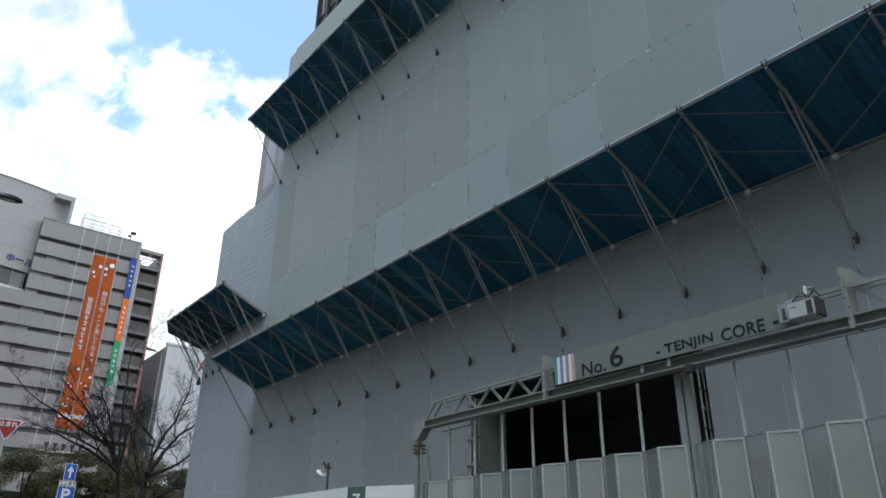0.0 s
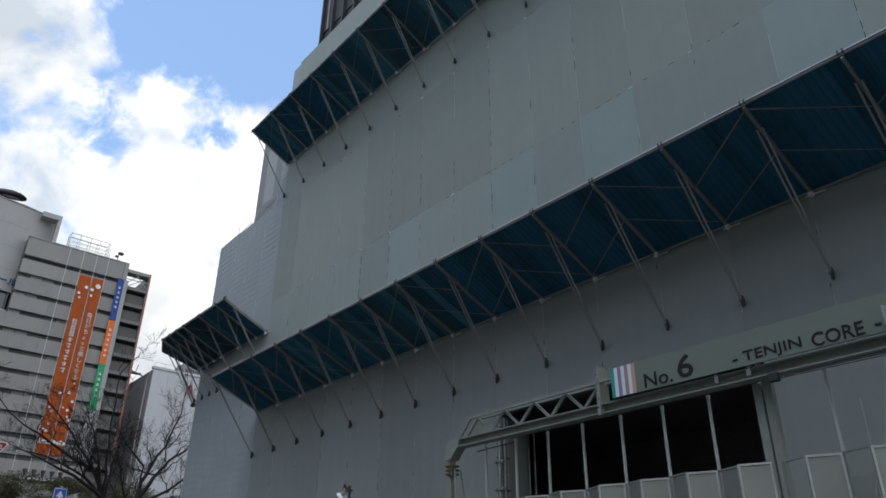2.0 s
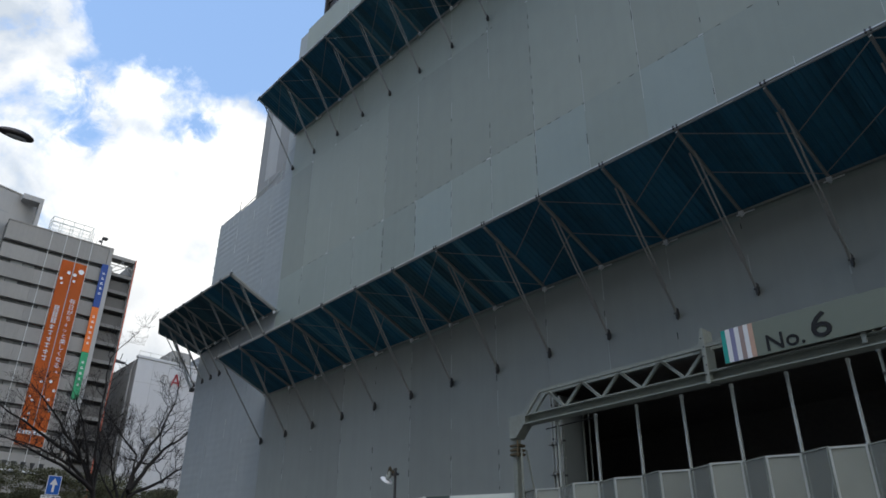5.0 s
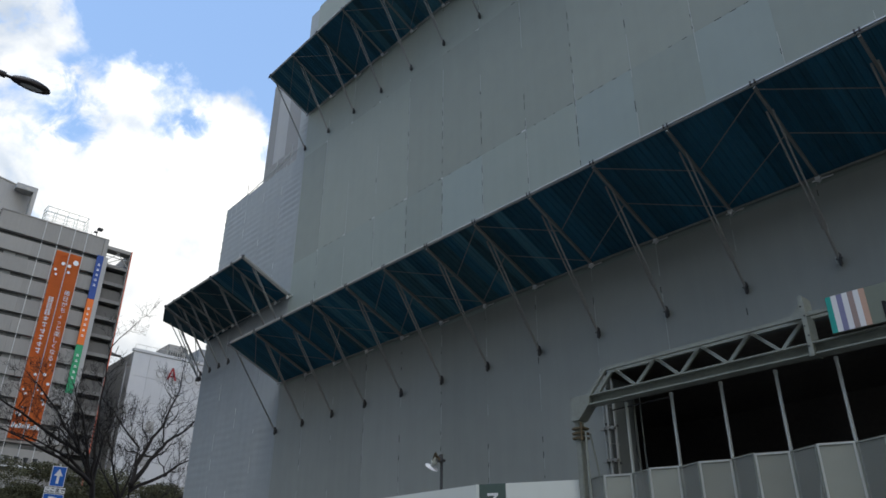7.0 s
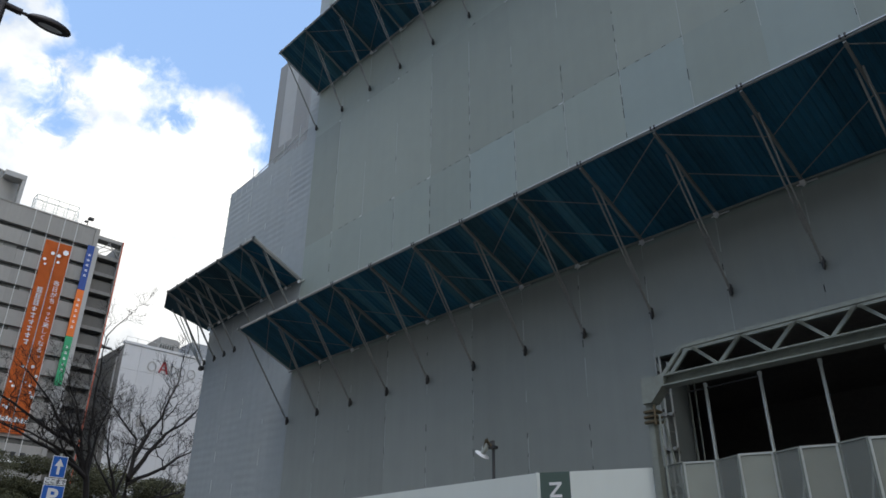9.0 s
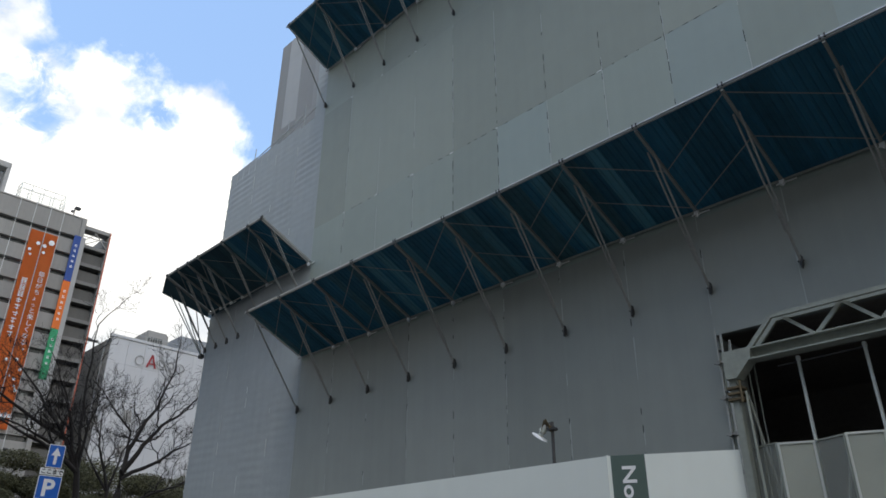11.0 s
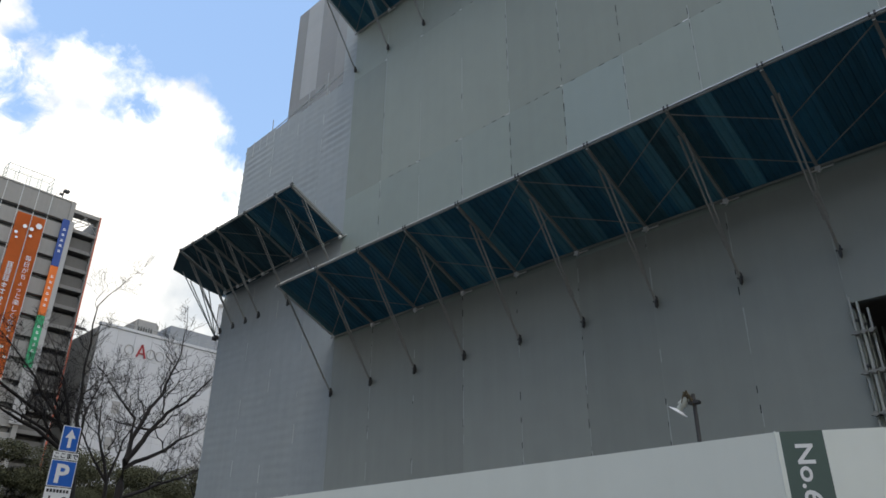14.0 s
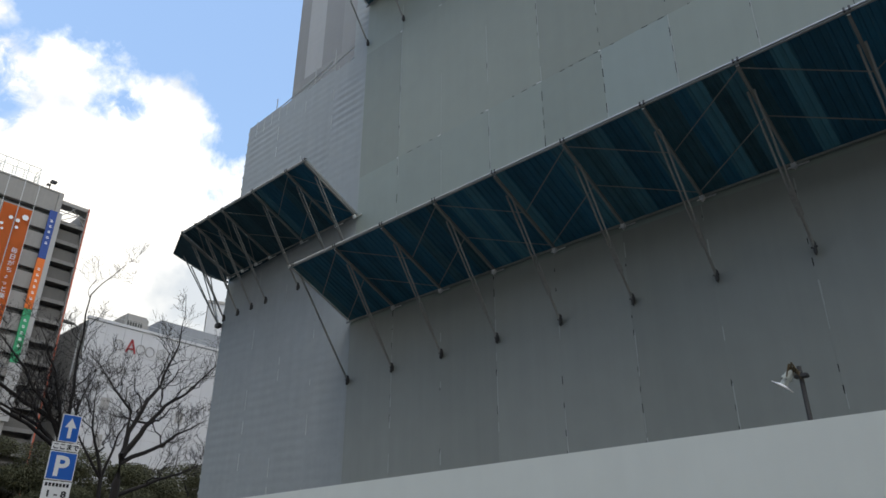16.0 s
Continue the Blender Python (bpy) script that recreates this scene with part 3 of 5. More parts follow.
def canopy(name, left, xs, zf, zi, zo, yo, label, first_brace=True, pale_runs=(), dark_to=-99.0):
    """A sloping guard of translucent blue sheets on rafters and braces; xs are its frame lines along the wall, left its
    end.
    The pale stretches along the wall mix in a share of paler sheets."""
    top = thing(name, (xs[0], 0, zi), label, "canopy", "guard canopies on the sheeted walls")
    y_in = -0.10
    run, rise = y_in - yo, zo - zi
    slope = math.hypot(run, rise)
    # sheets, laid from the wall to the outer edge; the profile is a shallow trapezoid
    width = 0.30
    n = round((xs[-1] - left) / width)
    width = (xs[-1] - left) / n
    bm = BM()
    prof = [(0, 0), (0.12, 0), (0.18, 0.024), (0.45, 0.024), (0.51, 0), (0.62, 0), (0.68, 0.024), (0.94, 0.024), (1.0, 0)]
    rows = []
    for s in (-0.085, slope):
        lo = [bm.verts.new((u * width * 0.998, -s, h)) for u, h in prof]
        hi = [bm.verts.new((u * width * 0.998, -s, h + 0.004)) for u, h in prof]
        rows.append((lo, hi))
    for i in range(len(prof) - 1):
        bm.faces.new((rows[0][0][i], rows[0][0][i + 1], rows[1][0][i + 1], rows[1][0][i]))
        bm.faces.new((rows[1][1][i], rows[1][1][i + 1], rows[0][1][i + 1], rows[0][1][i]))
        for k in (0, 1):
            bm.faces.new((rows[k][0][i], rows[k][1][i], rows[k][1][i + 1], rows[k][0][i + 1]))
    deck = mesh_of("blue_sheet", bm, M_BLUE)
    paler = deck.copy()
    paler.materials[0] = M_BLUE_PALE
    dark_one = deck.copy()
    dark_one.materials[0] = M_BLUE_DARK
    pick = random.Random(round(10 * zi))
    tilt = -math.degrees(math.atan2(rise, run))
    for i in range(n):
        x = left + i * width
        share = max([f for a, c, f in pale_runs if a <= x < c], default=0.0)
        piece("blue_sheet", dark_one if x < dark_to else (paler if pick.random() < share else deck), top, pose(x, y_in, zi + 0.05, tilt, 0, 0))
    # edge members
    b = BM()
    bar(b, (left - 0.05, yo - 0.03, zo + 0.045), (xs[-1] + 0.05, yo - 0.03, zo + 0.045), 0.035, 0.03)
    part("edge_rail", b, M_EDGE, top, "bright aluminium edge rail")
    b = BM()
    tube(b, (left - 0.1, yo - 0.005, zo + 0.012), (xs[-1] + 0.1, yo - 0.005, zo + 0.012), 0.028, 8)
    part("outer_tube", b, M_TUBE, top)
    b = BM()
    tube(b, (left - 0.1, y_in + 0.02, zi - 0.03), (xs[-1] + 0.1, y_in + 0.02, zi - 0.03), 0.028, 8)
    part("wall_tube", b, M_RAFTER, top)
    for xe in (left - 0.03, xs[-1] + 0.03):
        b = BM()
        bar(b, (xe, y_in, zi + 0.04), (xe, yo, zo + 0.04), 0.03, 0.07)
        part("end_trim", b, M_EDGE, top)
    # one frame line: rafter, brace, clamps
    def along(f, drop=0.0):
        return Vector((0, y_in - run * f, zi + rise * f - drop))
    rb = BM()
    bar(rb, along(0.0, 0.04), along(1.0, 0.04), 0.05, 0.08)
    rafter = mesh_of("rafter", rb, M_RAFTER)
    p_top, p_foot = along(0.78, 0.09), Vector((0, -0.10, zf))
    p_mid = p_top.lerp(p_foot, 0.80)
    rb = BM()
    tube(rb, p_top + Vector((-0.056, 0, 0)), p_mid + Vector((-0.032, 0, 0)), 0.021, 8)
    tube(rb, p_top + Vector((0.056, 0, 0)), p_mid + Vector((0.032, 0, 0)), 0.021, 8)
    brace = mesh_of("brace", rb, M_BRACE)
    rb = BM()
    tube(rb, p_top.lerp(p_foot, 0.62), p_foot, 0.029, 8)
    lower = mesh_of("brace_tube", rb, M_BRACE)
    rb = BM()
    box(rb, -0.024, 0.024, -0.12, -0.02, zf - 0.10, zf + 0.05, 0.01)
    quadplate(rb, [(-0.012, -0.14, zf - 0.14), (0.012, -0.14, zf - 0.16), (0.042, -0.14, zf + 0.08), (0.024, -0.14, zf + 0.11)], (0, 1, 0), 0.07)
    tube(rb, (-0.055, -0.10, zf), (0.06, -0.10, zf), 0.018, 8)
    foot = mesh_of("foot_clamp", rb, M_CLAMP)
    # white clamp and thin strip, partly painted in for daylight leaking past the deck
    rb = BM()
    box(rb, -0.05, 0.05, y_in - 0.06, y_in + 0.03, zi - 0.15, zi - 0.04, 0.012)
    tube(rb, (0.02, y_in - 0.05, zi - 0.20), (0.02, y_in - 0.03, zi - 0.10), 0.016, 6)
    box(rb, -0.14, 0.26, y_in + 0.05, y_in + 0.07, zi - 0.09, zi - 0.06)
    clamp = mesh_of("wall_clamp", rb, M_CLAMP_L)
    rb = BM()
    for s in (-0.055, 0.025):
        box(rb, s, s + 0.035, yo - 0.06, yo + 0.04, zo + 0.0, zo + 0.09, 0.008)
    cap = mesh_of("edge_clamp", rb, M_CLAMP)
    for i, x in enumerate(xs):
        at = pose(x, 0, 0)
        if i or first_brace:
            piece("rafter", rafter, top, at)
            piece("wall_clamp", clamp, top, at)
        if i or first_brace:
            piece("brace", brace, top, at)
            piece("brace_tube", lower, top, at)
        else:
            b = BM()
            tube(b, along(0.88, 0.03) + Vector((x - 0.02, 0, 0)), p_foot + Vector((x, 0, 0)), 0.027, 8)
            part("brace_tube", b, M_RAFTER, top)
        piece("foot_clamp", foot, top, at)
        piece("edge_clamp", cap, top, at)
    # thin diagonals, leaning one way in one bay and the other way in the next
    for i in range(len(xs) - 1):
        xa, xb = (xs[i], xs[i + 1]) if i % 2 else (xs[i + 1], xs[i])
        for fa, fb in ((0.97, 0.50), (0.50, 0.04)):
            b = BM()
            a, c = along(fa, 0.03), along(fb, 0.03)
            bar(b, (xa, a.y, a.z), (xb, c.y, c.z), 0.024, 0.012)
            part("diagonal", b, M_RAFTER, top)
    return top


LINES = [0.10 + i * BAY for i in range(20)]
canopy("guard_canopy", 0.0, LINES, 7.33, 9.12, 10.10, -2.28, "long lower guard canopy of translucent blue sheets on braced tubes", first_brace=False,
       pale_runs=((0.0, 3.6, 0.12), (3.6, 14.0, 0.45), (14.0, 19.0, 0.10)))
canopy("guard_canopy", 0.0, LINES, 19.62, 21.47, 22.46, -2.12, "long upper guard canopy of translucent blue sheets on braced tubes", first_brace=False,
       pale_runs=((0.0, 5.4, 0.15), (5.4, 9.0, 0.55), (9.0, 37.0, 0.9)))
side = canopy("guard_canopy", -7.1, [-7.1, -6.2, -5.35, -4.5, -2.7, -0.9, 0.0], 11.00, 12.69, 13.66, -2.18, "short guard canopy of dark blue sheets turning the wing's corner",
              pale_runs=((-2.7, 0.0, 0.12),), dark_to=-2.75)
# strip added to stop light leaking between canopy and set-back wing
b = BM()
quadplate(b, [(-7.78, 0.30, 12.735), (-7.12, -0.04, 12.735), (-0.01, -0.04, 12.735), (-0.01, 0.05, 12.735)], (0, 0, 1), 0.02)
part("wall_flap", b, M_BLUE_DARK, side)
# the mitred sheets that turn the corner
fan = [(-8.95, -1.5, 13.66), (-9.9, 0.6, 13.68), (-9.9, 4.0, 13.68)]
inner = Vector((-7.80, 0.18, 12.69))
prev = (-7.15, -2.18, 13.68)
for q in fan:
    b = BM()
    base2 = [inner, Vector(prev), Vector(q)] if q is not fan[2] else [inner, Vector(prev), Vector(q), Vector((-7.9, 4.0, 12.69))]
    quadplate(b, base2, (0, 0, 1), 0.03)
    part("corner_sheet", b, M_BLUE_DARK, side)
    b = BM()
    bar(b, Vector(prev) + Vector((0, 0, 0.05)), Vector(q) + Vector((0, 0, 0.05)), 0.06, 0.06)
    part("edge_rail", b, M_CLAMP, side)
    prev = q
b = BM()
quadplate(b, [(-7.12, -0.1, 12.71), (-7.12, -2.18, 13.67), (-7.15, -2.18, 13.68), (-7.80, 0.18, 12.71)], (0, 0, 1), 0.028)
part("corner_sheet", b, M_BLUE_DARK, side)
for q in ((-8.5, -1.35, 13.55), (-9.0, -0.7, 13.45), (-9.1, 0.2, 13.4), (-7.6, -1.2, 13.25)):
    b = BM()
    tube(b, q, (-7.86, 0.16, 10.97), 0.022, 8)
    part("brace_tube", b, M_TUBE, side)
b = BM()
box(b, -7.98, -7.74, 0.08, 0.26, 10.87, 11.04, 0.02)
part("foot_clamp", b, M_CLAMP, side)

# ---- site gate ----
GY = -2.83
gate = thing("site_gate", (23, GY, 0.13), "wide grey steel folding gate with a truss beam", "gate")


def ibeam(bm, x0, x1, y, z0, z1, w):
    h, t, f = w / 2, 0.012, 0.022
    out = [(-h, z0), (h, z0), (h, z0 + f), (t, z0 + f), (t, z1 - f), (h, z1 - f), (h, z1), (-h, z1), (-h, z1 - f), (-t, z1 - f), (-t, z0 + f), (-h, z0 + f)]
    quadplate(bm, [(x0, y + a, z) for a, z in out], (1, 0, 0), x1 - x0)


for xp in (15.83, 30.33):
    b = BM()
    box(b, xp - 0.055, xp + 0.055, GY - 0.07, GY + 0.07, 0.13, 5.0, 0.01)
    part("post", b, M_GATE, gate)
    s = 1 if xp < 20 else -1
    b = BM()
    quadplate(b, [(xp - s * 0.075, GY - 0.122, 4.60), (xp + s * 0.09, GY - 0.122, 4.60), (xp + s * 0.34, GY - 0.122, 4.86), (xp + s * 0.36, GY - 0.122, 5.02), (xp - s * 0.075, GY - 0.122, 5.02)], (0, 1, 0), 0.244)
    part("knee_plate", b, M_GATE, gate)
    b = BM()
    for k in range(3):
        box(b, xp - 0.10, xp + 0.13, GY - 0.11, GY + 0.11, 4.28 + k * 0.085, 4.32 + k * 0.085, 0.008)
    tube(b, (xp + 0.11, GY - 0.10, 4.24), (xp + 0.11, GY - 0.10, 4.56), 0.018, 6)
    part("bracket", b, M_RUST, gate, "rusty clamp bracket")
    b = BM()
    tube(b, (xp + s * 0.16, GY - 0.05, 4.4), (xp + s * 0.22, GY - 0.05, 0.13), 0.019, 8)
    tube(b, (xp + s * 0.10, GY + 0.16, 4.4), (xp + s * 0.50, GY + 0.7, 0.13), 0.019, 8)
    part("stay_tube", b, M_GATE, gate)
b = BM()
ibeam(b, 15.93, 30.23, GY, 4.83, 5.01, 0.24)
part("beam", b, M_GATE, gate)


def truss(x0, x1, xs0):
    """Top chord and webs between x0 (end slope) and x1 (plate)."""
    s = 1 if x1 > x0 else -1
    za, zb = 5.40, 5.42
    for dy in (-0.09, 0.09):
        b = BM()
        bar(b, (x0, GY + dy, za), (x1, GY + dy, zb), 0.05, 0.06)
        bar(b, (xs0, GY + dy, 5.0), (x0, GY + dy, za), 0.05, 0.06)
        part("chord", b, M_GATE, gate)
    n = 8
    for i in range(n):
        xa = x0 + s * 0.12 + (x1 - x0 - s * 0.12) * i / n
        xb = x0 + s * 0.12 + (x1 - x0 - s * 0.12) * (i + 1) / n
        zt = lambda x: za + (zb - za) * (x - x0) / (x1 - x0)
        b = BM()
        if i % 2 == 0:
            bar(b, (xa, GY, zt(xa)), (xb, GY, 5.01), 0.045, 0.05)
        else:
            bar(b, (xa, GY, 5.01), (xb, GY, zt(xb)), 0.045, 0.05)
        part("web_bar", b, M_GATE, gate)


truss(16.56, 20.06, 16.17)
truss(29.6, 26.1, 29.99)
for dy in (-0.09, 0.09):
    b = BM()
    bar(b, (20.06, GY + dy, 5.43), (26.1, GY + dy, 5.43), 0.05, 0.06)
    part("chord", b, M_GATE, gate)
for xp in (20.10, 26.0):
    b = BM()
    box(b, xp - 0.03, xp + 0.03, GY - 0.15, GY + 0.15, 4.82, 5.72, 0.006)
    box(b, xp - 0.036, xp + 0.036, GY - 0.152, GY - 0.135, 4.80, 5.70, 0.004)
    part("splice_plate", b, M_GATE, gate)
    for k in range(5):
        b = BM()
        tube(b, (xp - 0.015 + 0.03 * (k % 2), GY - 0.158, 4.95 + 0.15 * k), (xp - 0.015 + 0.03 * (k % 2), GY - 0.150, 4.95 + 0.15 * k), 0.014, 8)
        part("bolt", b, M_CLAMP, gate)
    s = -1 if xp < 23 else 1
    b = BM()
    quadplate(b, [(xp, GY + 0.05, 5.42), (xp + s * 0.30, GY + 0.05, 5.45), (xp + s * 0.26, GY + 0.05, 5.49), (xp + s * 0.05, GY + 0.05, 5.74), (xp, GY + 0.05, 5.74)], (0, 1, 0), 0.015)
    part("gusset", b, M_GATE, gate)
for xk in (22.45, 23.0):
    b = BM()
    box(b, xk - 0.035, xk + 0.035, GY - 0.14, GY - 0.123, 4.88, 5.03, 0.004)
    part("lug", b, M_GATE, gate)
# hanging poles and the folding panels between them
PY = -2.62
POLES = [16.72 + 0.89 * i for i in range(7)] + [23.98 + 0.89 * i for i in range(7)]
bm = BM()
box(bm, -0.019, 0.019, -0.025, 0.025, 0.2, 4.82, 0.005)
box(bm, -0.024, 0.024, -0.03, 0.03, 4.76, 4.829, 0.006)
polem = mesh_of("hanger_pole", bm, M_ALU)
for x in POLES:
    piece("hanger_pole", polem, gate, pose(x, PY, 0))
for xq in (22.93, 23.095):
    b = BM()
    box(b, xq - 0.068, xq + 0.068, PY - 0.06, PY + 0.07, 0.13, 4.828, 0.012)
    part("centre_post", b, M_GATE, gate)
bm = BM()
W2 = 0.478
for x0, x1, z0, z1 in ((0, 0.03, 0, 3.42), (W2 - 0.03, W2, 0, 3.42), (0.03, W2 - 0.03, 3.39, 3.42), (0.03, W2 - 0.03, 0, 0.03), (0.03, W2 - 0.03, 1.7, 1.73)):
    box(bm, x0, x1, -0.015, 0.015, z0, z1)
pframe = mesh_of("gate_panel", bm, M_ALU)
bm = BM()
box(bm, 0.03, W2 - 0.03, -0.004, 0.004, 0.03, 3.39)
pfill = mesh_of("infill", bm, M_GATEPANEL)
# leaves turned away: their shade is put in with a duller frame and infill
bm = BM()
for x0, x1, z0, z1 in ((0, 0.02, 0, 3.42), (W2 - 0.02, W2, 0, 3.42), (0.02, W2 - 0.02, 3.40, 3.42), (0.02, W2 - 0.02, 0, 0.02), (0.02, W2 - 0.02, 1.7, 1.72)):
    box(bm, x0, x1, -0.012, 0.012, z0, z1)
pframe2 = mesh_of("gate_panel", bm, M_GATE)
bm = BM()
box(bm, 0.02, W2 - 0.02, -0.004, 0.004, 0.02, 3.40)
pfill2 = mesh_of("infill", bm, M_GATEFOLD_SHADE)
bm = BM()
bar(bm, (0.04, 0.10, 1.8), (W2 - 0.04, 0.10, 3.3), 0.03, 0.02)
bar(bm, (W2 - 0.04, 0.10, 0.1), (0.04, 0.10, 1.7), 0.03, 0.02)
pcross = mesh_of("diagonal", bm, M_ALU)
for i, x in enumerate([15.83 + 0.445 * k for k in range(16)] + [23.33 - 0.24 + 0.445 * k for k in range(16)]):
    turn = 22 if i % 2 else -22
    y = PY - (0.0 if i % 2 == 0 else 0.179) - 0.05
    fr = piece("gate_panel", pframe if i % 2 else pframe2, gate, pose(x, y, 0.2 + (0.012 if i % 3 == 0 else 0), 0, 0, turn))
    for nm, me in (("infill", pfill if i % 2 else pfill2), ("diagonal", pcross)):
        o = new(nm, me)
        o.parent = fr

barrier = thing("inner_barrier", (26.8, -1.6, 0.13), "grey-brown site barrier standing behind the folding gate", "barrier")
for k in range(7):
    b = BM()
    box(b, 23.42 + k * 0.95, 24.362 + k * 0.95, -1.62, -1.58, 0.13, 3.46 + 0.02 * (k % 2), 0.006)
    part("panel", b, M_BARRIER, barrier)

sign = thing("gate_sign", (22.7, GY - 0.16, 5.07), "green-grey site sign with coloured stripes on the gate beam", "sign")
b = BM()
box(b, 20.44, 25.22, GY - 0.175, GY - 0.14, 5.03, 5.57, 0.004)
part("panel", b, M_SIGN, sign)
SY = GY - 0.18
cols = [M_TEAL, M_WHITE, M_LILAC, M_WHITE, M_BROWNSTRIPE, M_WHITE, M_PEACH]
for i, mt in enumerate(cols):
    b = BM()
    box(b, 20.45 + i * 0.074, 20.524 + i * 0.074, SY - 0.004, SY + 0.004, 5.035, 5.565)
    part("stripe", b, mt, sign)
for word, x, z, w, h in (("No.", 21.14, 5.07, 0.56, 0.245), ("6", 21.81, 5.09, 0.29, 0.38), ("-", 22.80, 5.14, 0.085, 0.03), ("TENJIN", 22.98, 5.06, 0.92, 0.205), ("CORE", 24.05, 5.06, 0.73, 0.205), ("-", 24.92, 5.14, 0.085, 0.03)):
    lettering("lettering", word, 0.35, M_INK, sign, pose(x, SY, z) @ FACE_FRONT, 0.004, 0.0 if word == "-" else 0.002, fit_to=(w, h))

unit = thing("machine_box", (25.4, GY - 0.1, 5.06), "small white machine box with a grille on the gate beam", "machine")
b = BM()
box(b, 25.27, 25.74, GY - 0.33, GY - 0.02, 5.075, 5.32, 0.015)
part("casing", b, M_UNIT, unit)
b = BM()
box(b, 25.10, 25.265, GY - 0.30, GY - 0.05, 5.065, 5.34, 0.008)
box(b, 25.255, 25.275, GY - 0.335, GY - 0.02, 5.065, 5.335, 0.004)
box(b, 25.10, 25.14, GY - 0.32, GY - 0.29, 5.065, 5.35, 0.004)
part("end_cover", b, M_EDGE, unit, "bright metal end cover")
for x0, x1, y, z0, z1 in ((25.155, 25.215, 0.30, 5.10, 5.28), (25.225, 25.245, 0.30, 5.09, 5.14), (25.33, 25.43, 0.33, 5.235, 5.25)):
    b = BM()
    box(b, x0, x1, GY - y - 0.004, GY - y + 0.004, z0, z1)
    part("dark_slot", b, M_CLAMP, unit)
for i in range(6):
    b = BM()
    box(b, 25.62 + i * 0.018, 25.631 + i * 0.018, GY - 0.340, GY - 0.329, 5.10, 5.30)
    part("slat", b, M_CLAMP, unit)
b = BM()
box(b, 25.75, 25.80, GY - 0.30, GY - 0.06, 5.07, 5.34, 0.01)
part("side_box", b, M_CLAMP, unit, "dark side box")
b = BM()
box(b, 25.14, 25.36, GY - 0.26, GY - 0.10, 5.325, 5.38, 0.015)
tube(b, (25.20, GY - 0.2, 5.37), (25.38, GY - 0.2, 5.39), 0.04, 10)
for k in range(5):
    tube(b, (25.52, GY - 0.2, 5.33 + k * 0.04), (25.52, GY - 0.2, 5.355 + k * 0.04), 0.06, 12)
box(b, 25.48, 25.66, GY - 0.25, GY - 0.15, 5.325, 5.36, 0.01)
tube(b, (25.64, GY - 0.2, 5.33), (25.64, GY - 0.2, 5.54), 0.03, 10)
tube(b, (25.60, GY - 0.2, 5.50), (25.76, GY - 0.22, 5.51), 0.035, 10, 0.015)
part("motor", b, M_GATE, unit)
b = BM()
box(b, 25.585, 25.625, GY - 0.27, GY - 0.22, 5.42, 5.55, 0.008)
part("valve", b, M_WHITE, unit)
for p_, q_ in (((25.66, GY - 0.3, 5.34), (25.78, GY - 0.3, 5.44)), ((25.78, GY - 0.3, 5.44), (25.86, GY - 0.28, 5.33)), ((25.36, GY - 0.28, 5.36), (25.50, GY - 0.28, 5.42))):
    b = BM()
    tube(b, p_, q_, 0.012, 6)
    part("cable", b, M_CABLE, unit)
unit.scale.x, unit.location.x = 0.82, 25.34
for k in range(3):
    b = BM()
    tube(b, (23.35, GY - 0.13 - 0.02 * k, 4.79 - 0.03 * k), (30.2, GY - 0.13 - 0.02 * k, 4.80 - 0.055 * k), 0.008, 6)
    part("cable", b, M_CABLE, gate)
b = BM()
box(b, 23.30, 23.46, GY - 0.19, GY - 0.10, 4.70, 4.83, 0.01)
part("cable_box", b, M_CABLE, gate)
b = BM()
tube(b, (16.42, PY, 4.74), (17.62, PY, 4.76), 0.012, 6)
part("conduit", b, M_CABLE, gate, "thin black conduit under the beam")

# scaffold tubes at the sides of the opening
for xs_, s in ((14.42, 1), (21.80, -1)):
    ladder = thing("scaffold_ladder", (xs_, 0.1, 0.13), "upright scaffold tubes with rungs beside the dark opening", "scaffold")
    for k, (dx, dy) in enumerate(((0.07, -0.08), (0.13, 0.20), (0.10, 1.02), (0.17, 1.16))):
        if s < 0 and k > 1:
            continue
        b = BM()
        tube(b, (xs_ + s * dx, dy, 0.13), (xs_ + s * dx, dy, 6.2), 0.019, 8)
        part("tube", b, M_GATE, ladder)
    if s > 0:
        for dx, dy, rr in ((0.03, -0.10, 0.022), (0.15, -0.14, 0.024), (0.27, -0.06, 0.02)):
            b = BM()
            tube(b, (xs_ + dx, dy, 0.13), (xs_ + dx, dy, 6.46 - dx), rr, 8)
            part("tube", b, M_TUBE, ladder)
        for k in range(8):
            z = 1.0 + k * 0.68
            b = BM()
            tube(b, (xs_ - 0.05, -0.16, z), (xs_ + 0.34, -0.17, z + 0.02), 0.018, 6)
            for dx in (0.03, 0.15, 0.27):
                box(b, xs_ + dx - 0.035, xs_ + dx + 0.035, -0.19, -0.06, z - 0.03, z + 0.045, 0.008)
            part("coupler", b, M_BRACE, ladder)
    for k in range(14):
        z = 0.8 + k * 0.4
        b = BM()
        tube(b, (xs_ + s * 0.07, -0.14, z), (xs_ + s * 0.13, 0.26, z), 0.013, 6)
        box(b, xs_ + s * 0.07 - 0.028, xs_ + s * 0.07 + 0.028, -0.11, -0.05, z - 0.025, z + 0.025, 0.006)
        box(b, xs_ + s * 0.13 - 0.028, xs_ + s * 0.13 + 0.028, 0.17, 0.23, z - 0.025, z + 0.025, 0.006)
        part("rung", b, M_CLAMP if k % 2 else M_RAFTER, ladder)

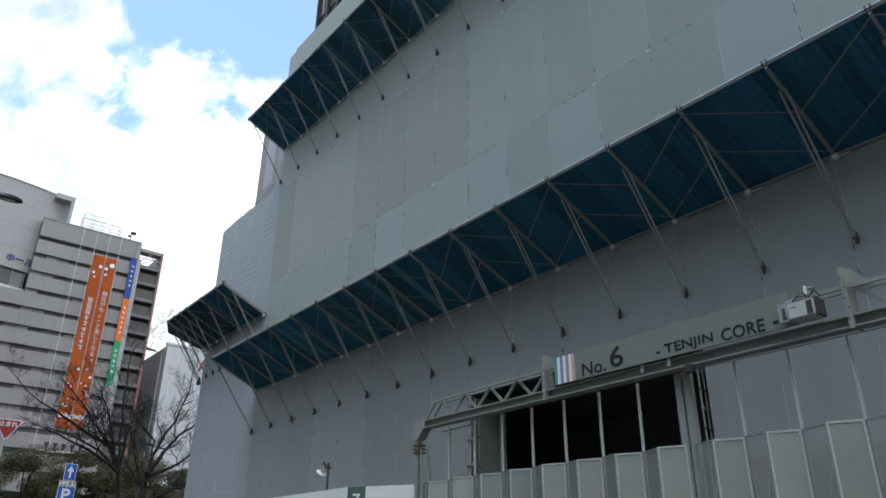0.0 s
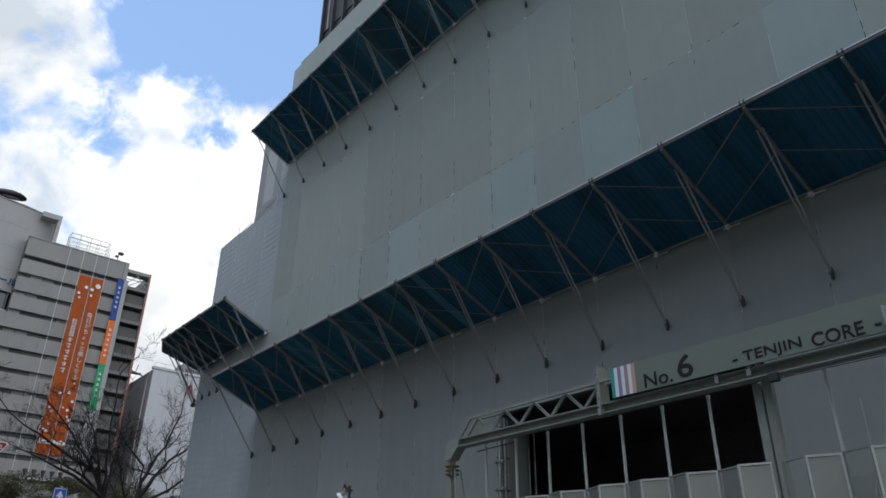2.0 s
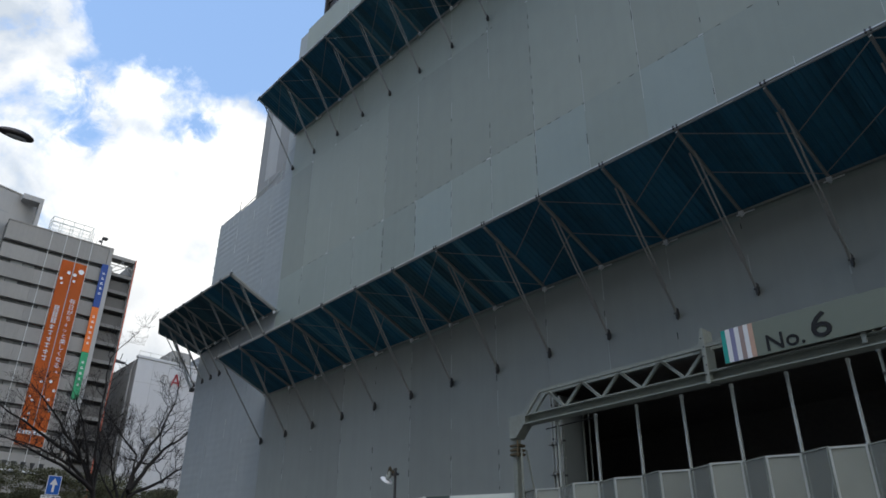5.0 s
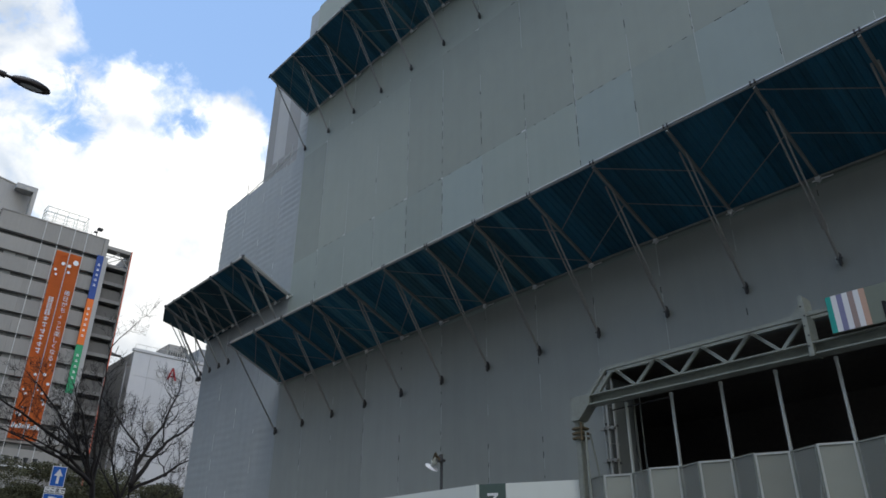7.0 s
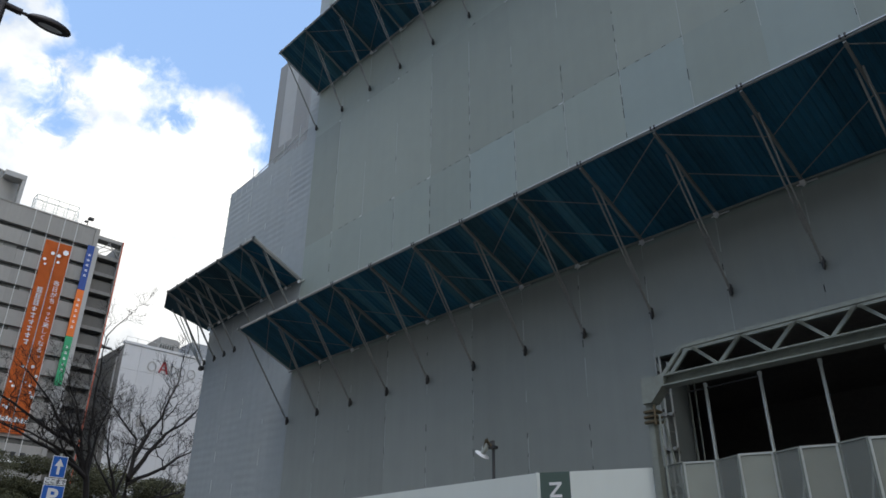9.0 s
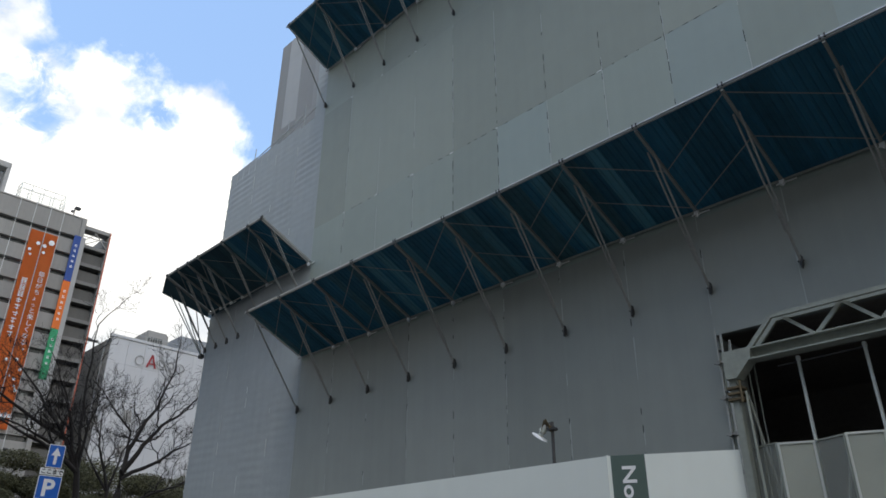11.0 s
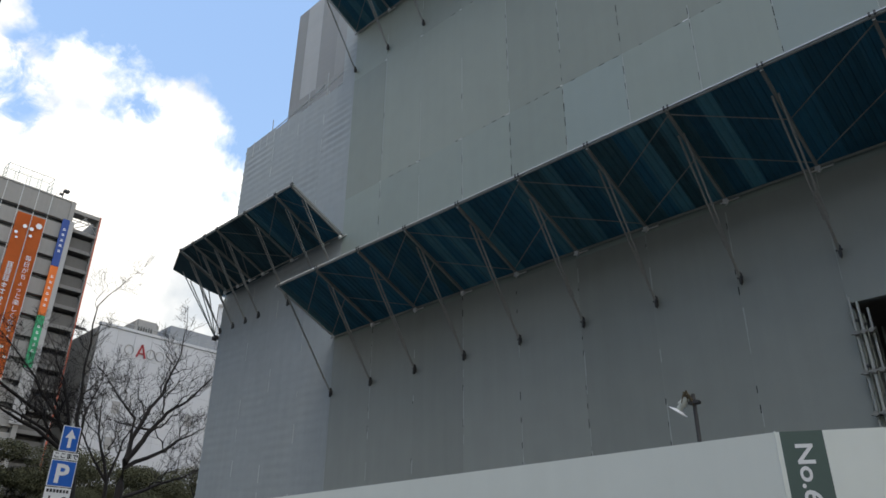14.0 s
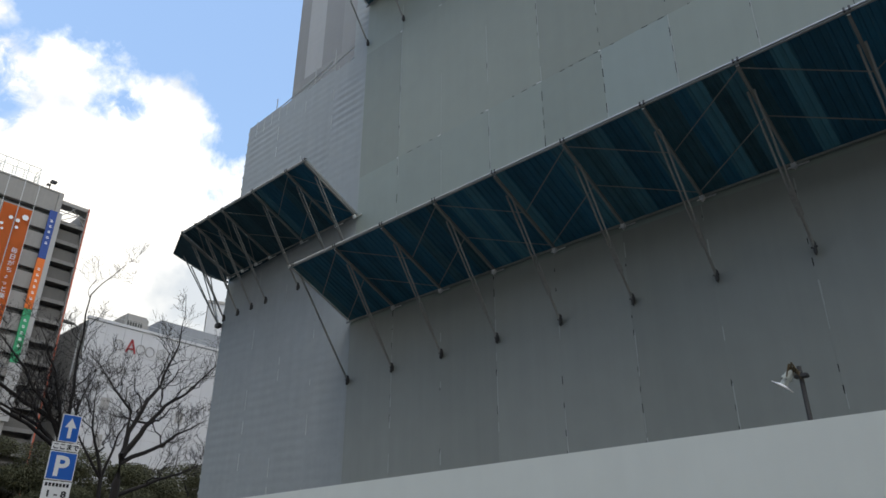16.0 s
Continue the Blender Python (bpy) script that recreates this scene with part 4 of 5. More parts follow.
# ---- white hoarding ----
fence = thing("site_hoarding", (5, -3.9, 0.13), "smooth white site hoarding with a dark number board", "fence")
FZ = 3.61
corner_p, end_p = Vector((14.05, -3.67, 0)), Vector((15.70, -2.79, 0))
left_dir = Vector((-1, -0.043, 0)).normalized()
bm = BM()
box(bm, 0, 2.3995, -0.02, 0.02, 0.13, FZ)
hp = mesh_of("panel", bm, M_HOARD)
ang = math.degrees(math.atan2(0.043, 1))
for i in range(10):
    p = corner_p + left_dir * (2.4 * (i + 1))
    piece("panel", hp, fence, pose(p.x, p.y, 0.0, 0, 0, ang))
d2 = (end_p - corner_p)
ang2 = math.degrees(math.atan2(d2.y, d2.x))
turnm = pose(corner_p.x, corner_p.y, 0, 0, 0, ang2)
for x0, x1, mt, nm, lb in ((0.0, 0.04, M_HOARD, "panel", ""), (0.04, 0.54, M_BOARD, "number_board", "dark green number board"), (0.54, 1.2, M_HOARD, "panel", ""), (1.2, d2.length, M_HOARD, "panel", "")):
    bm = BM()
    box(bm, x0, x1 - 0.0005, -0.02, 0.02, 0.13, FZ)
    o = part(nm, bm, mt, fence, lb)
    o.matrix_basis = turnm
    if nm == "number_board":
        txt = lettering("lettering", "No.6", 0.42, M_WHITE, o, pose(0.19, -0.022, 3.45) @ pose(0, 0, 0, 90) @ pose(0, 0, 0, 0, 0, -90), 0.003, 0.008, fit_to=(0.72, 0.21))
        txt.matrix_parent_inverse = Matrix.Identity(4)
b = BM()
tube(b, corner_p + Vector((-0.008, -0.012, 0.13)), corner_p + Vector((-0.008, -0.012, FZ + 0.01)), 0.016, 8)
part("post", b, M_HOARD, fence)

flood = thing("floodlight", (13.08, -3.55, 3.5), "floodlight with a white dish on a grey pole behind the hoarding", "lamp")
b = BM()
tube(b, (13.09, -3.62, 0.13), (13.09, -3.62, 4.30), 0.028, 10)
part("pole", b, M_CLAMP, flood)
b = BM()
tube(b, (13.12, -3.62, 4.22), (12.95, -3.66, 4.26), 0.022, 8)
tube(b, (12.97, -3.66, 4.26), (12.93, -3.68, 4.15), 0.02, 8)
box(b, 13.02, 13.18, -3.68, -3.58, 4.15, 4.20, 0.01)
part("arm", b, M_CLAMP, flood)
ax = Vector((-0.62, -0.03, -0.78)).normalized()
p0 = Vector((12.98, -3.68, 4.21))
b = BM()
tube(b, p0 - ax * 0.05, p0 + ax * 0.05, 0.042, 12, 0.055)
tube(b, p0 + ax * 0.05, p0 + ax * 0.075, 0.066, 12)
tube(b, p0 + ax * 0.075, p0 + ax * 0.15, 0.045, 12)
part("housing", b, M_UNIT, flood)
b = BM()
tube(b, p0 + ax * 0.15, p0 + ax * 0.172, 0.05, 18, 0.125)
tube(b, p0 + ax * 0.172, p0 + ax * 0.182, 0.140, 22)
part("dish", b, M_WHITE, flood)
b = BM()
for k in range(5):
    a = k * 1.7
    limb_from = p0 + ax * (0.03 + 0.02 * k) + Vector((0.055 * math.cos(a), 0.055 * math.sin(a), 0))
    mid = p0 + Vector((0.05 + 0.03 * math.cos(a * 2), -0.05, 0.07 + 0.015 * k))
    tube(b, limb_from, mid, 0.009, 6)
    tube(b, mid, p0 + Vector((0.12, 0.02, -0.02 * k)), 0.009, 6)
part("cable", b, M_RUST, flood, "tangled brown and white leads")
b = BM()
tube(b, p0 + Vector((-0.05, 0.06, -0.02)), p0 + Vector((0.05, 0.07, 0.09)), 0.012, 6)
tube(b, p0 + Vector((0.05, 0.07, 0.09)), p0 + Vector((0.13, 0.05, 0.0)), 0.012, 6)
part("yoke", b, M_CLAMP, flood)

flood.location.x -= 0.08

# ---- street furniture ----
park = thing("parking_sign", (-2.3, -6.32, 0), "blue and white parking sign plates on one pole", "sign")
b = BM()
tube(b, (-2.36, -6.33, 0.0), (-2.36, -6.33, 5.70), 0.035, 12)
part("pole", b, M_TUBE, park)


def plate(y0, y1, z0, z1, mat, label=""):
    bm = BM()
    box(bm, -2.312, -2.30, y0, y1, z0, z1, 0.004)
    return part("plate", bm, mat, park, label)


pa = plate(-6.56, -6.12, 4.99, 5.62, M_WHITE, "blue arrow plate with white rim")
bm = BM()
box(bm, -2.299, -2.296, -6.54, -6.14, 5.01, 5.60)
part("field", bm, M_SIGNBLUE, pa)
bm = BM()
quadplate(bm, [(-2.2955, y, z) for y, z in ((-6.38, 5.08), (-6.30, 5.08), (-6.30, 5.32), (-6.21, 5.32), (-6.34, 5.54), (-6.47, 5.32), (-6.38, 5.32))], (1, 0, 0), 0.003)
part("arrow", bm, M_WHITE, pa)
pb = plate(-6.66, -6.04, 4.79, 4.97, M_WHITE, "white plate with black kana")
lettering("lettering", "ここまで", 0.15, M_INK, pb, pose(-2.297, -6.645, 4.825) @ FACE_EAST, 0.002, 0.004)
pc = plate(-6.66, -6.04, 4.14, 4.77, M_WHITE, "square blue parking plate")
bm = BM()
box(bm, -2.299, -2.296, -6.64, -6.06, 4.16, 4.75)
part("field", bm, M_SIGNBLUE, pc)
lettering("lettering", "P", 0.62, M_WHITE, pc, pose(-2.2945, -6.53, 4.24) @ FACE_EAST, 0.002, 0.018, 1.05)
pd = plate(-6.66, -6.04, 3.50, 4.12, M_WHITE, "white plate with small black writing")
lettering("lettering", "1 - 8", 0.19, M_INK, pd, pose(-2.297, -6.58, 3.78) @ FACE_EAST, 0.002, 0.006, 1.3)
for k in range(7):
    bm = BM()
    box(bm, -2.299, -2.296, -6.62 + k * 0.078, -6.565 + k * 0.078, 4.0, 4.075)
    part("mark", bm, M_INK, pd)
for k in range(4):
    bm = BM()
    box(bm, -2.299, -2.296, -6.60 + k * 0.13, -6.50 + k * 0.13, 3.60, 3.68)
    part("mark", bm, M_INK, pd)
b = BM()
for z in (5.5, 5.1, 4.88, 4.6, 4.3, 3.9):
    box(b, -2.40, -2.314, -6.38, -6.28, z - 0.02, z + 0.02)
part("bracket", b, M_TUBE, park)

stop = thing("stop_sign", (-6, -8.4, 0), "red triangular stop sign with white writing on a pole", "sign")
b = BM()
tube(b, (-6.08, -8.38, 0), (-6.08, -8.38, 7.86), 0.05, 12)
part("pole", b, M_TUBE, stop)
for nm, k, xo, mt in (("plate", 1.2, 0.0, M_WHITE), ("field", 1.08, 0.006, M_SIGNRED)):
    bm = BM()
    cy, cz = -8.36, 7.32
    quadplate(bm, [(-6 + xo, cy + y * k, cz + z * k) for y, z in ((-0.40, 0.28), (0.40, 0.28), (0.44, 0.22), (0.04, -0.42), (-0.04, -0.42), (-0.44, 0.22))], (1, 0, 0), 0.004)
    part(nm, bm, mt, stop)
b = BM()
for z in (7.55, 7.15):
    box(b, -6.13, -6.002, -8.44, -8.32, z - 0.025, z + 0.025, 0.005)
part("bracket", b, M_TUBE, stop)
lettering("lettering", "止まれ", 0.24, M_WHITE, stop, pose(-5.988, -8.72, 7.37) @ FACE_EAST, 0.002, 0.006)

lamp = thing("street_lamp", (11.4, -12.52, 0.13), "dark brown street lamp with a slim head on an arm", "lamp")
b = BM()
tube(b, (11.4, -12.67, 0.13), (11.4, -12.67, 10.1), 0.085, 16, 0.055)
tube(b, (11.4, -12.67, 0.13), (11.4, -12.67, 0.45), 0.12, 16)
part("pole", b, M_LAMPBLACK, lamp)
b = BM()
tube(b, (11.4, -12.67, 9.82), (11.4, -12.30, 9.82), 0.028, 12)
tube(b, (11.4, -12.67, 9.82), (11.4, -12.40, 9.82), 0.055, 12)
part("arm", b, M_LAMPBLACK, lamp)
b = BM()
bmesh.ops.create_uvsphere(b, u_segments=20, v_segments=12, radius=1.0, matrix=Matrix.Translation((11.4, -12.00, 9.82)) @ Matrix.Diagonal((0.14, 0.33, 0.11, 1)))
for v in b.verts:
    if v.co.z < 9.78:
        v.co.z = 9.78
    v.co.x = 11.4 + (v.co.x - 11.4) * (0.72 + 0.28 * min(1, max(0, (v.co.y + 12.28) / 0.3)))
for f in b.faces:
    f.smooth = True
head = part("head", b, M_LAMPBLACK, lamp)
b = BM()
bmesh.ops.create_uvsphere(b, u_segments=16, v_segments=8, radius=1.0, matrix=Matrix.Translation((11.4, -11.98, 9.775)) @ Matrix.Diagonal((0.06, 0.18, 0.012, 1)))
part("lens", b, M_GLASS, head)

# ---- striped building across the junction ----
LX = -53.0
shop = thing("shop_building", (LX - 8, 0, 0), "pale shop building with narrow window bands and orange banners", "building")
b = BM()
box(b, LX - 18, LX - 0.5, -3.4, 7.12, 0, 37.2)
box(b, LX - 18, LX - 0.5, -26, -3.4, 0, 28.8)
part("wall", b, M_DARKWIN, shop, "dark recessed wall behind the window bands")
PITCH, SPAN = 2.02, 1.54
bm = BM()
box(bm, -0.5, 0, 0, 3.49, 0, SPAN, 0.02)
span_me = mesh_of("spandrel", bm, M_CONC)
bm = BM()
box(bm, -0.06, 0, 0, 1.10, 0, 0.48)
blind_me = mesh_of("pane", bm, M_BLIND)
bm = BM()
box(bm, -0.05, 0, 0, 1.10, 0, 0.48)
glass_me = mesh_of("pane", bm, M_DARKWIN)
rnd = random.Random(9)
for k in range(18):
    z = 34.76 - PITCH * k - SPAN
    if z < 0:
        break
    ys = [-3.35 + 3.493 * i for i in range(3)]
    if k > 2:
        ys = [-3.35 - 3.493 * i for i in range(6, 0, -1)] + ys
    for i, y in enumerate(ys):
        piece("spandrel", span_me, shop, pose(LX, y, z))
        for j in range(3):
            pale = (i * 3 + j + k) % 5 in (1, 2) and rnd.random() < 0.75
            piece("pane", blind_me if pale else glass_me, shop, pose(LX - 0.40 if pale else LX - 0.45, y + 0.05 + j * 1.16, z - 0.48))
b = BM()
box(b, LX - 0.5, LX, -3.35, 7.12, 35.24, 37.3, 0.03)
box(b, LX - 0.55, LX + 0.05, -3.40, 7.18, 37.3, 37.42)
part("parapet", b, M_CONC, shop)
b = BM()
box(b, LX - 0.5, LX + 0.16, 6.72, 7.16, 0, 37.25, 0.02)
part("pillar", b, M_CONC, shop)
# broad curved front with its window band
cx, cy, R0 = LX - 24.2, -10.5, 24.0


def arc_block(bm, r, y0, y1, z0, z1, back):
    """A block with a curved front of radius r, from y0 to y1, its flat back at x = back."""
    n = 28
    front = []
    for k in range(n + 1):
        y = y0 + (y1 - y0) * k / n
        front.append((cx + math.sqrt(r * r - (y - cy) ** 2), y, z0))
    quadplate(bm, front + [(back, y1, z0), (back, y0, z0)], (0, 0, 1), z1 - z0)
    return bm


part("drum", arc_block(BM(), R0, -26.0, -0.75, 31.15, 41.0, LX - 12), M_CYL, shop, "smooth grey curved upper front")
part("coping", arc_block(BM(), R0 + 0.08, -26.0, -0.72, 41.0, 41.14, LX - 12), M_CONC, shop)
for z in (33.5, 36.0, 38.5):
    part("joint", arc_block(BM(), R0 + 0.012, -26.0, -3.4, z, z + 0.04, LX - 3.5), M_GREYBOX, shop)
dwin = part("drum_window", arc_block(BM(), R0 - 0.35, -26.0, -3.5, 29.2, 31.15, LX - 8), M_DARKWIN, shop)
part("sill", arc_block(BM(), R0 + 0.15, -26.0, -3.1, 28.9, 29.2, LX - 8), M_WCLAD, shop, "pale window sill")
for k in range(18):
    y = -3.6 - 1.25 * k
    xk = cx + math.sqrt((R0 - 0.32) ** 2 - (y - cy) ** 2)
    b = BM()
    box(b, xk - 0.05, xk + 0.10, y - 0.06, y + 0.06, 29.2, 31.15)
    part("mullion", b, M_CONC, dwin)
    if k % 3 == 1:
        b = BM()
        box(b, xk + 0.005, xk + 0.03, y + 0.1, y + 1.1, 29.25, 30.9)
        part("blind", b, M_BLIND, dwin)
b = BM()
box(b, LX - 1.8, LX - 0.55, -2.7, -0.7, 40.35, 40.95, 0.03)
box(b, LX - 1.8, LX - 0.55, -1.05, -0.7, 37.42, 40.35, 0.03)
part("roof_eave", b, M_CYL, shop)
for k, ch in enumerate("ホール"):
    y = -5.85 + k * 0.92
    a = math.asin((y + 0.4 - cy) / R0)
    lettering("lettering", ch, 0.92, M_LETTER, shop, pose(cx + math.sqrt(R0 ** 2 - (y - cy) ** 2) + 0.05, y, 31.95, 0, 0, math.degrees(a)) @ FACE_EAST, 0.04, 0.02)
# recessed stair bay at the corner
b = BM()
box(b, LX - 12, LX - 1.2, 7.16, 9.62, 0, 35.2)
part("bay_wall", b, M_BALC, shop)
bm = BM()
box(bm, -1.2, 0, 0, 2.47, 0, 0.36, 0.01)
slab = mesh_of("slab", bm, M_SLAB)
bm = BM()
box(bm, -0.06, 0, 0, 2.45, 0, 1.1)
balc = mesh_of("balcony_panel", bm, M_BALC)
for k in range(17):
    z = 34.35 - 1.97 * k
    if z < 0.3:
        break
    piece("slab", slab, shop, pose(LX - 0.05, 7.17, z))
    piece("balcony_panel", balc, shop, pose(LX - 0.35, 7.17, z - 1.55))
b = BM()
box(b, LX - 12, LX + 0.02, 9.66, 9.82, 0, 36.75)
part("end_wall", b, M_CONC, shop)
b = BM()
box(b, LX + 0.024, LX + 0.10, 9.72, 9.82, 0, 36.75)
part("edge_trim", b, M_TRIM, shop, "red-orange edge strip")
b = BM()
box(b, LX - 1.2, LX, 7.17, 9.65, 36.35, 36.75, 0.02)
bar(b, (LX - 0.1, 7.2, 34.9), (LX - 0.1, 8.6, 36.35), 0.07, 0.07)
bar(b, (LX - 0.1, 9.6, 34.9), (LX - 0.1, 8.2, 36.35), 0.07, 0.07)
bar(b, (LX - 0.1, 7.2, 35.6), (LX - 0.1, 9.6, 35.6), 0.07, 0.07)
bar(b, (LX - 1.2, 7.3, 34.9), (LX - 1.2, 9.5, 36.35), 0.07, 0.07)
part("roof_frame", b, M_CONC, shop)
# roof railing, camera mast, antennas
b = BM()
for y in (0.6, 1.6, 2.7, 3.7, 4.75):
    for x in (LX - 0.3, LX - 1.6):
        tube(b, (x, y, 37.4), (x, y, 39.30), 0.04, 6)
for z in (37.85, 38.30, 38.75, 39.27):
    for x in (LX - 0.3, LX - 1.6):
        tube(b, (x, 0.6, z), (x, 4.75, z), 0.03 if z < 39.2 else 0.05, 6)
    tube(b, (LX - 0.3, 0.6, z), (LX - 1.6, 0.6, z), 0.03, 6)
    tube(b, (LX - 0.3, 4.75, z), (LX - 1.6, 4.75, z), 0.03, 6)
part("roof_railing", b, M_ALU, shop)
b = BM()
tube(b, (LX - 0.5, 5.9, 37.4), (LX - 0.5, 5.9, 38.5), 0.05, 8)
box(b, LX - 0.7, LX - 0.2, 5.85, 6.4, 38.35, 38.6, 0.04)
box(b, LX - 0.7, LX - 0.4, 5.6, 5.95, 38.0, 38.15)
part("roof_camera", b, M_CLAMP, shop)
b = BM()
for y, h in ((4.9, 39.6), (5.3, 40.2), (5.75, 40.4), (6.2, 39.9)):
    tube(b, (LX - 4, y, 37.4), (LX - 4, y, h), 0.03, 6)
part("antenna", b, M_TUBE, shop)

# banners on the shop front
RX = LX + 0.22
for y0, words, size, dz in ((2.35, "", 1.0, 0), (3.66, "毎日がちょっと楽しくなる。", 0.58, 0)):
    ban = thing("long_banner", (RX, y0 + 0.6, 15.3), "long orange hanging banner with white vertical writing", "banner", "orange banners on the shop front")
    bm = BM()
    nz = 40
    cols_ = []
    for k in range(nz + 1):
        z = 15.35 + 19.15 * k / nz
        dx = 0.03 * math.sin(k * 0.9 + y0)
        cols_.append([bm.verts.new((RX + dx * (0.4 + 0.6 * (j % 2)), y0 + 1.22 * j / 3, z)) for j in range(4)])
    for k in range(nz):
        for j in range(3):
            bm.faces.new((cols_[k][j], cols_[k][j + 1], cols_[k + 1][j + 1], cols_[k + 1][j]))
    bmesh.ops.solidify(bm, geom=bm.faces[:], thickness=0.02)
    part("cloth", bm, M_ORANGE, ban)
    for s, ch in enumerate(words):
        if ch == "。":
            lettering("lettering", ch, size, M_WHITE, ban, pose(RX + 0.06, y0 + 0.62, 30.10 - 0.625 * s) @ FACE_EAST, 0.01, 0.01)
        else:
            lettering("lettering", ch, size * (0.8 if ch in "ょっ" else 1), M_WHITE, ban, pose(RX + 0.06, y0 + 0.32, 29.98 - 0.625 * s) @ FACE_EAST, 0.01, 0.0)
    if not words:
        # the shop's name, as plain strokes
        for s in range(9):
            z = 28.86 - s * 0.665
            bars = [(0.26, 0.94, q * 0.21, q * 0.21 + 0.09) for q in range(4)] if s < 3 else [(0.30, 0.90, 0.52 - 0.13 * (s % 2), 0.63 - 0.13 * (s % 2)), (0.34 + 0.05 * (s % 3), 0.80, 0.14, 0.24)]
            bars += [(0.36, 0.45, 0.0, 0.70), (0.72, 0.80, 0.0, 0.70)] if s < 3 else [(0.52 + 0.08 * (s % 3), 0.62 + 0.08 * (s % 3), 0.02, 0.70)]
            for ya_, yb_, za_, zb_ in bars:
                bm = BM()
                box(bm, RX + 0.05, RX + 0.07, y0 + 0.60 + (ya_ - 0.60) * 0.72, y0 + 0.60 + (yb_ - 0.60) * 0.72, z + za_ * 0.78, z + zb_ * 0.78)
                part("stroke", bm, M_WHITE, ban)
    rr = random.Random(int(y0 * 10))
    dots = [(0.2 + rr.random() * 0.8, 17.3 + rr.random() * 4.4, 0.07 + 0.10 * rr.random()) for _ in range(7)]
    dots += [(0.3, 32.4, 0.16), (0.45, 31.9, 0.13), (0.9, 33.2, 0.20)] if not words else [(0.2, 33.1, 0.20), (0.25, 32.4, 0.16), (0.75, 33.6, 0.30)]
    for yy, zz, r in dots:
        bm = BM()
        bmesh.ops.create_cone(bm, cap_ends=True, segments=6, radius1=r, radius2=r, depth=0.02, matrix=Matrix.Translation((RX + 0.06, y0 + yy, zz)) @ pose(0, 0, 0, 0, 90, 0))
        part("dot", bm, M_WHITE, ban)
    for k in range(4):
        bm = BM()
        box(bm, RX + 0.05, RX + 0.07, y0 + 0.06 + k * 0.29, y0 + 0.28 + k * 0.29, 16.35, 16.8 - 0.12 * (k % 2))
        part("stroke", bm, M_WHITE, ban)
ropes = thing("banner_rigging", (LX + 0.3, 3.3, 13.0), "pale ropes and a lamp bar holding the banners", "rigging")
for y in (0.78, 2.22, 3.60, 4.86):
    b = BM()
    tube(b, (LX + 0.27, y, 13.0), (LX + 0.27, y, 37.35), 0.03, 6)
    part("rope", b, M_ROPE, ropes)
b = BM()
box(b, LX + 0.15, LX + 0.5, 1.1, 5.5, 12.85, 13.02, 0.02)
part("lamp_bar", b, M_WHITE, ropes)
for k in range(5):
    b = BM()
    tube(b, (LX + 0.4, 1.9 + k * 0.8, 13.03), (LX + 0.4, 1.9 + k * 0.8, 13.75), 0.05, 10, 0.24)
    part("uplight", b, M_CLAMP, ropes)

board = thing("vertical_sign", (LX + 0.3, 6.6, 15), "tall narrow sign in blue, orange, green and pale grey", "sign")
for z0, z1, mt, nm in ((30.22, 35.2, M_BANBLUE, "blue_field"), (25.24, 30.2, M_ORANGE, "orange_field"), (20.26, 25.22, M_GREEN, "green_field"), (15.3, 20.24, M_CYL, "pale_field")):
    b = BM()
    box(b, LX + 0.18, LX + 0.34, 6.28, 6.95, z0, z1, 0.01)
    f = part(nm, b, mt, board)
    for k in range(5 if mt is not M_ORANGE else 6):
        b = BM()
        z = z1 - 1.2 - k * 0.58
        box(b, LX + 0.343, LX + 0.352, 6.50, 6.74, z, z + 0.09)
        box(b, LX + 0.343, LX + 0.352, 6.50, 6.70, z + 0.15, z + 0.22)
        part("mark", b, M_WSIDE if mt is M_CYL else M_WHITE, f)
b = BM()
box(b, LX + 0.15, LX + 0.32, 6.955, 7.40, 15.3, 35.2, 0.01)
part("casing", b, M_CYL, board, "grey metal casing")
wl = thing("wall_sign", (LX + 0.1, -1.5, 14.3), "small blue wall sign with illegible marks", "sign")
for k in range(4):
    b = BM()
    box(b, LX + 0.002, LX + 0.08, -3.3 + k * 0.62, -2.82 + k * 0.62, 14.3, 14.95)
    part("mark", b, M_BANBLUE, wl)

# ---- white department store behind ----
WX = -61.0
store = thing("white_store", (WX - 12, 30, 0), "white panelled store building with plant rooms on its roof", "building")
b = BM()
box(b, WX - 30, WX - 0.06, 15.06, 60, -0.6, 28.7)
part("wall", b, M_WSIDE, store, "streaky grey side wall with its shade in the colour")
bm = BM()
box(bm, -0.06, 0, 0, 1.985, 0, 2.885, 0.012)
cl = mesh_of("cladding_panel", bm, M_WCLAD)
for k in range(10):
    for i in range(14):
        piece("cladding_panel", cl, store, pose(WX, 15.06 + i * 2.0, 28.75 - 2.9 * (k + 1)))
b = BM()
box(b, WX - 0.4, WX + 0.10, 14.9, 43.2, 28.76, 29.1, 0.03)
part("coping", b, M_WCLAD, store)
b = BM()
for i in range(12):
    tube(b, (WX - 0.3, 15.2 + i * 1.3, 29.1), (WX - 0.3, 15.2 + i * 1.3, 29.75), 0.025, 6)
tube(b, (WX - 0.3, 15.2, 29.72), (WX - 0.3, 30, 29.72), 0.025, 6)
part("roof_railing", b, M_TUBE, store)
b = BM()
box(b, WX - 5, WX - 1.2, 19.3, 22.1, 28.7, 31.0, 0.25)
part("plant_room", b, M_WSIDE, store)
b = BM()
box(b, WX - 9, WX - 1.5, 23.6, 44, 28.7, 31.3, 0.03)
part("plant_room", b, M_GREYBOX, store)
b = BM()
for k in range(6):
    box(b, WX - 1.6, WX - 1.1, 19.6 + k * 0.3, 19.75 + k * 0.3, 29.2, 30.1)
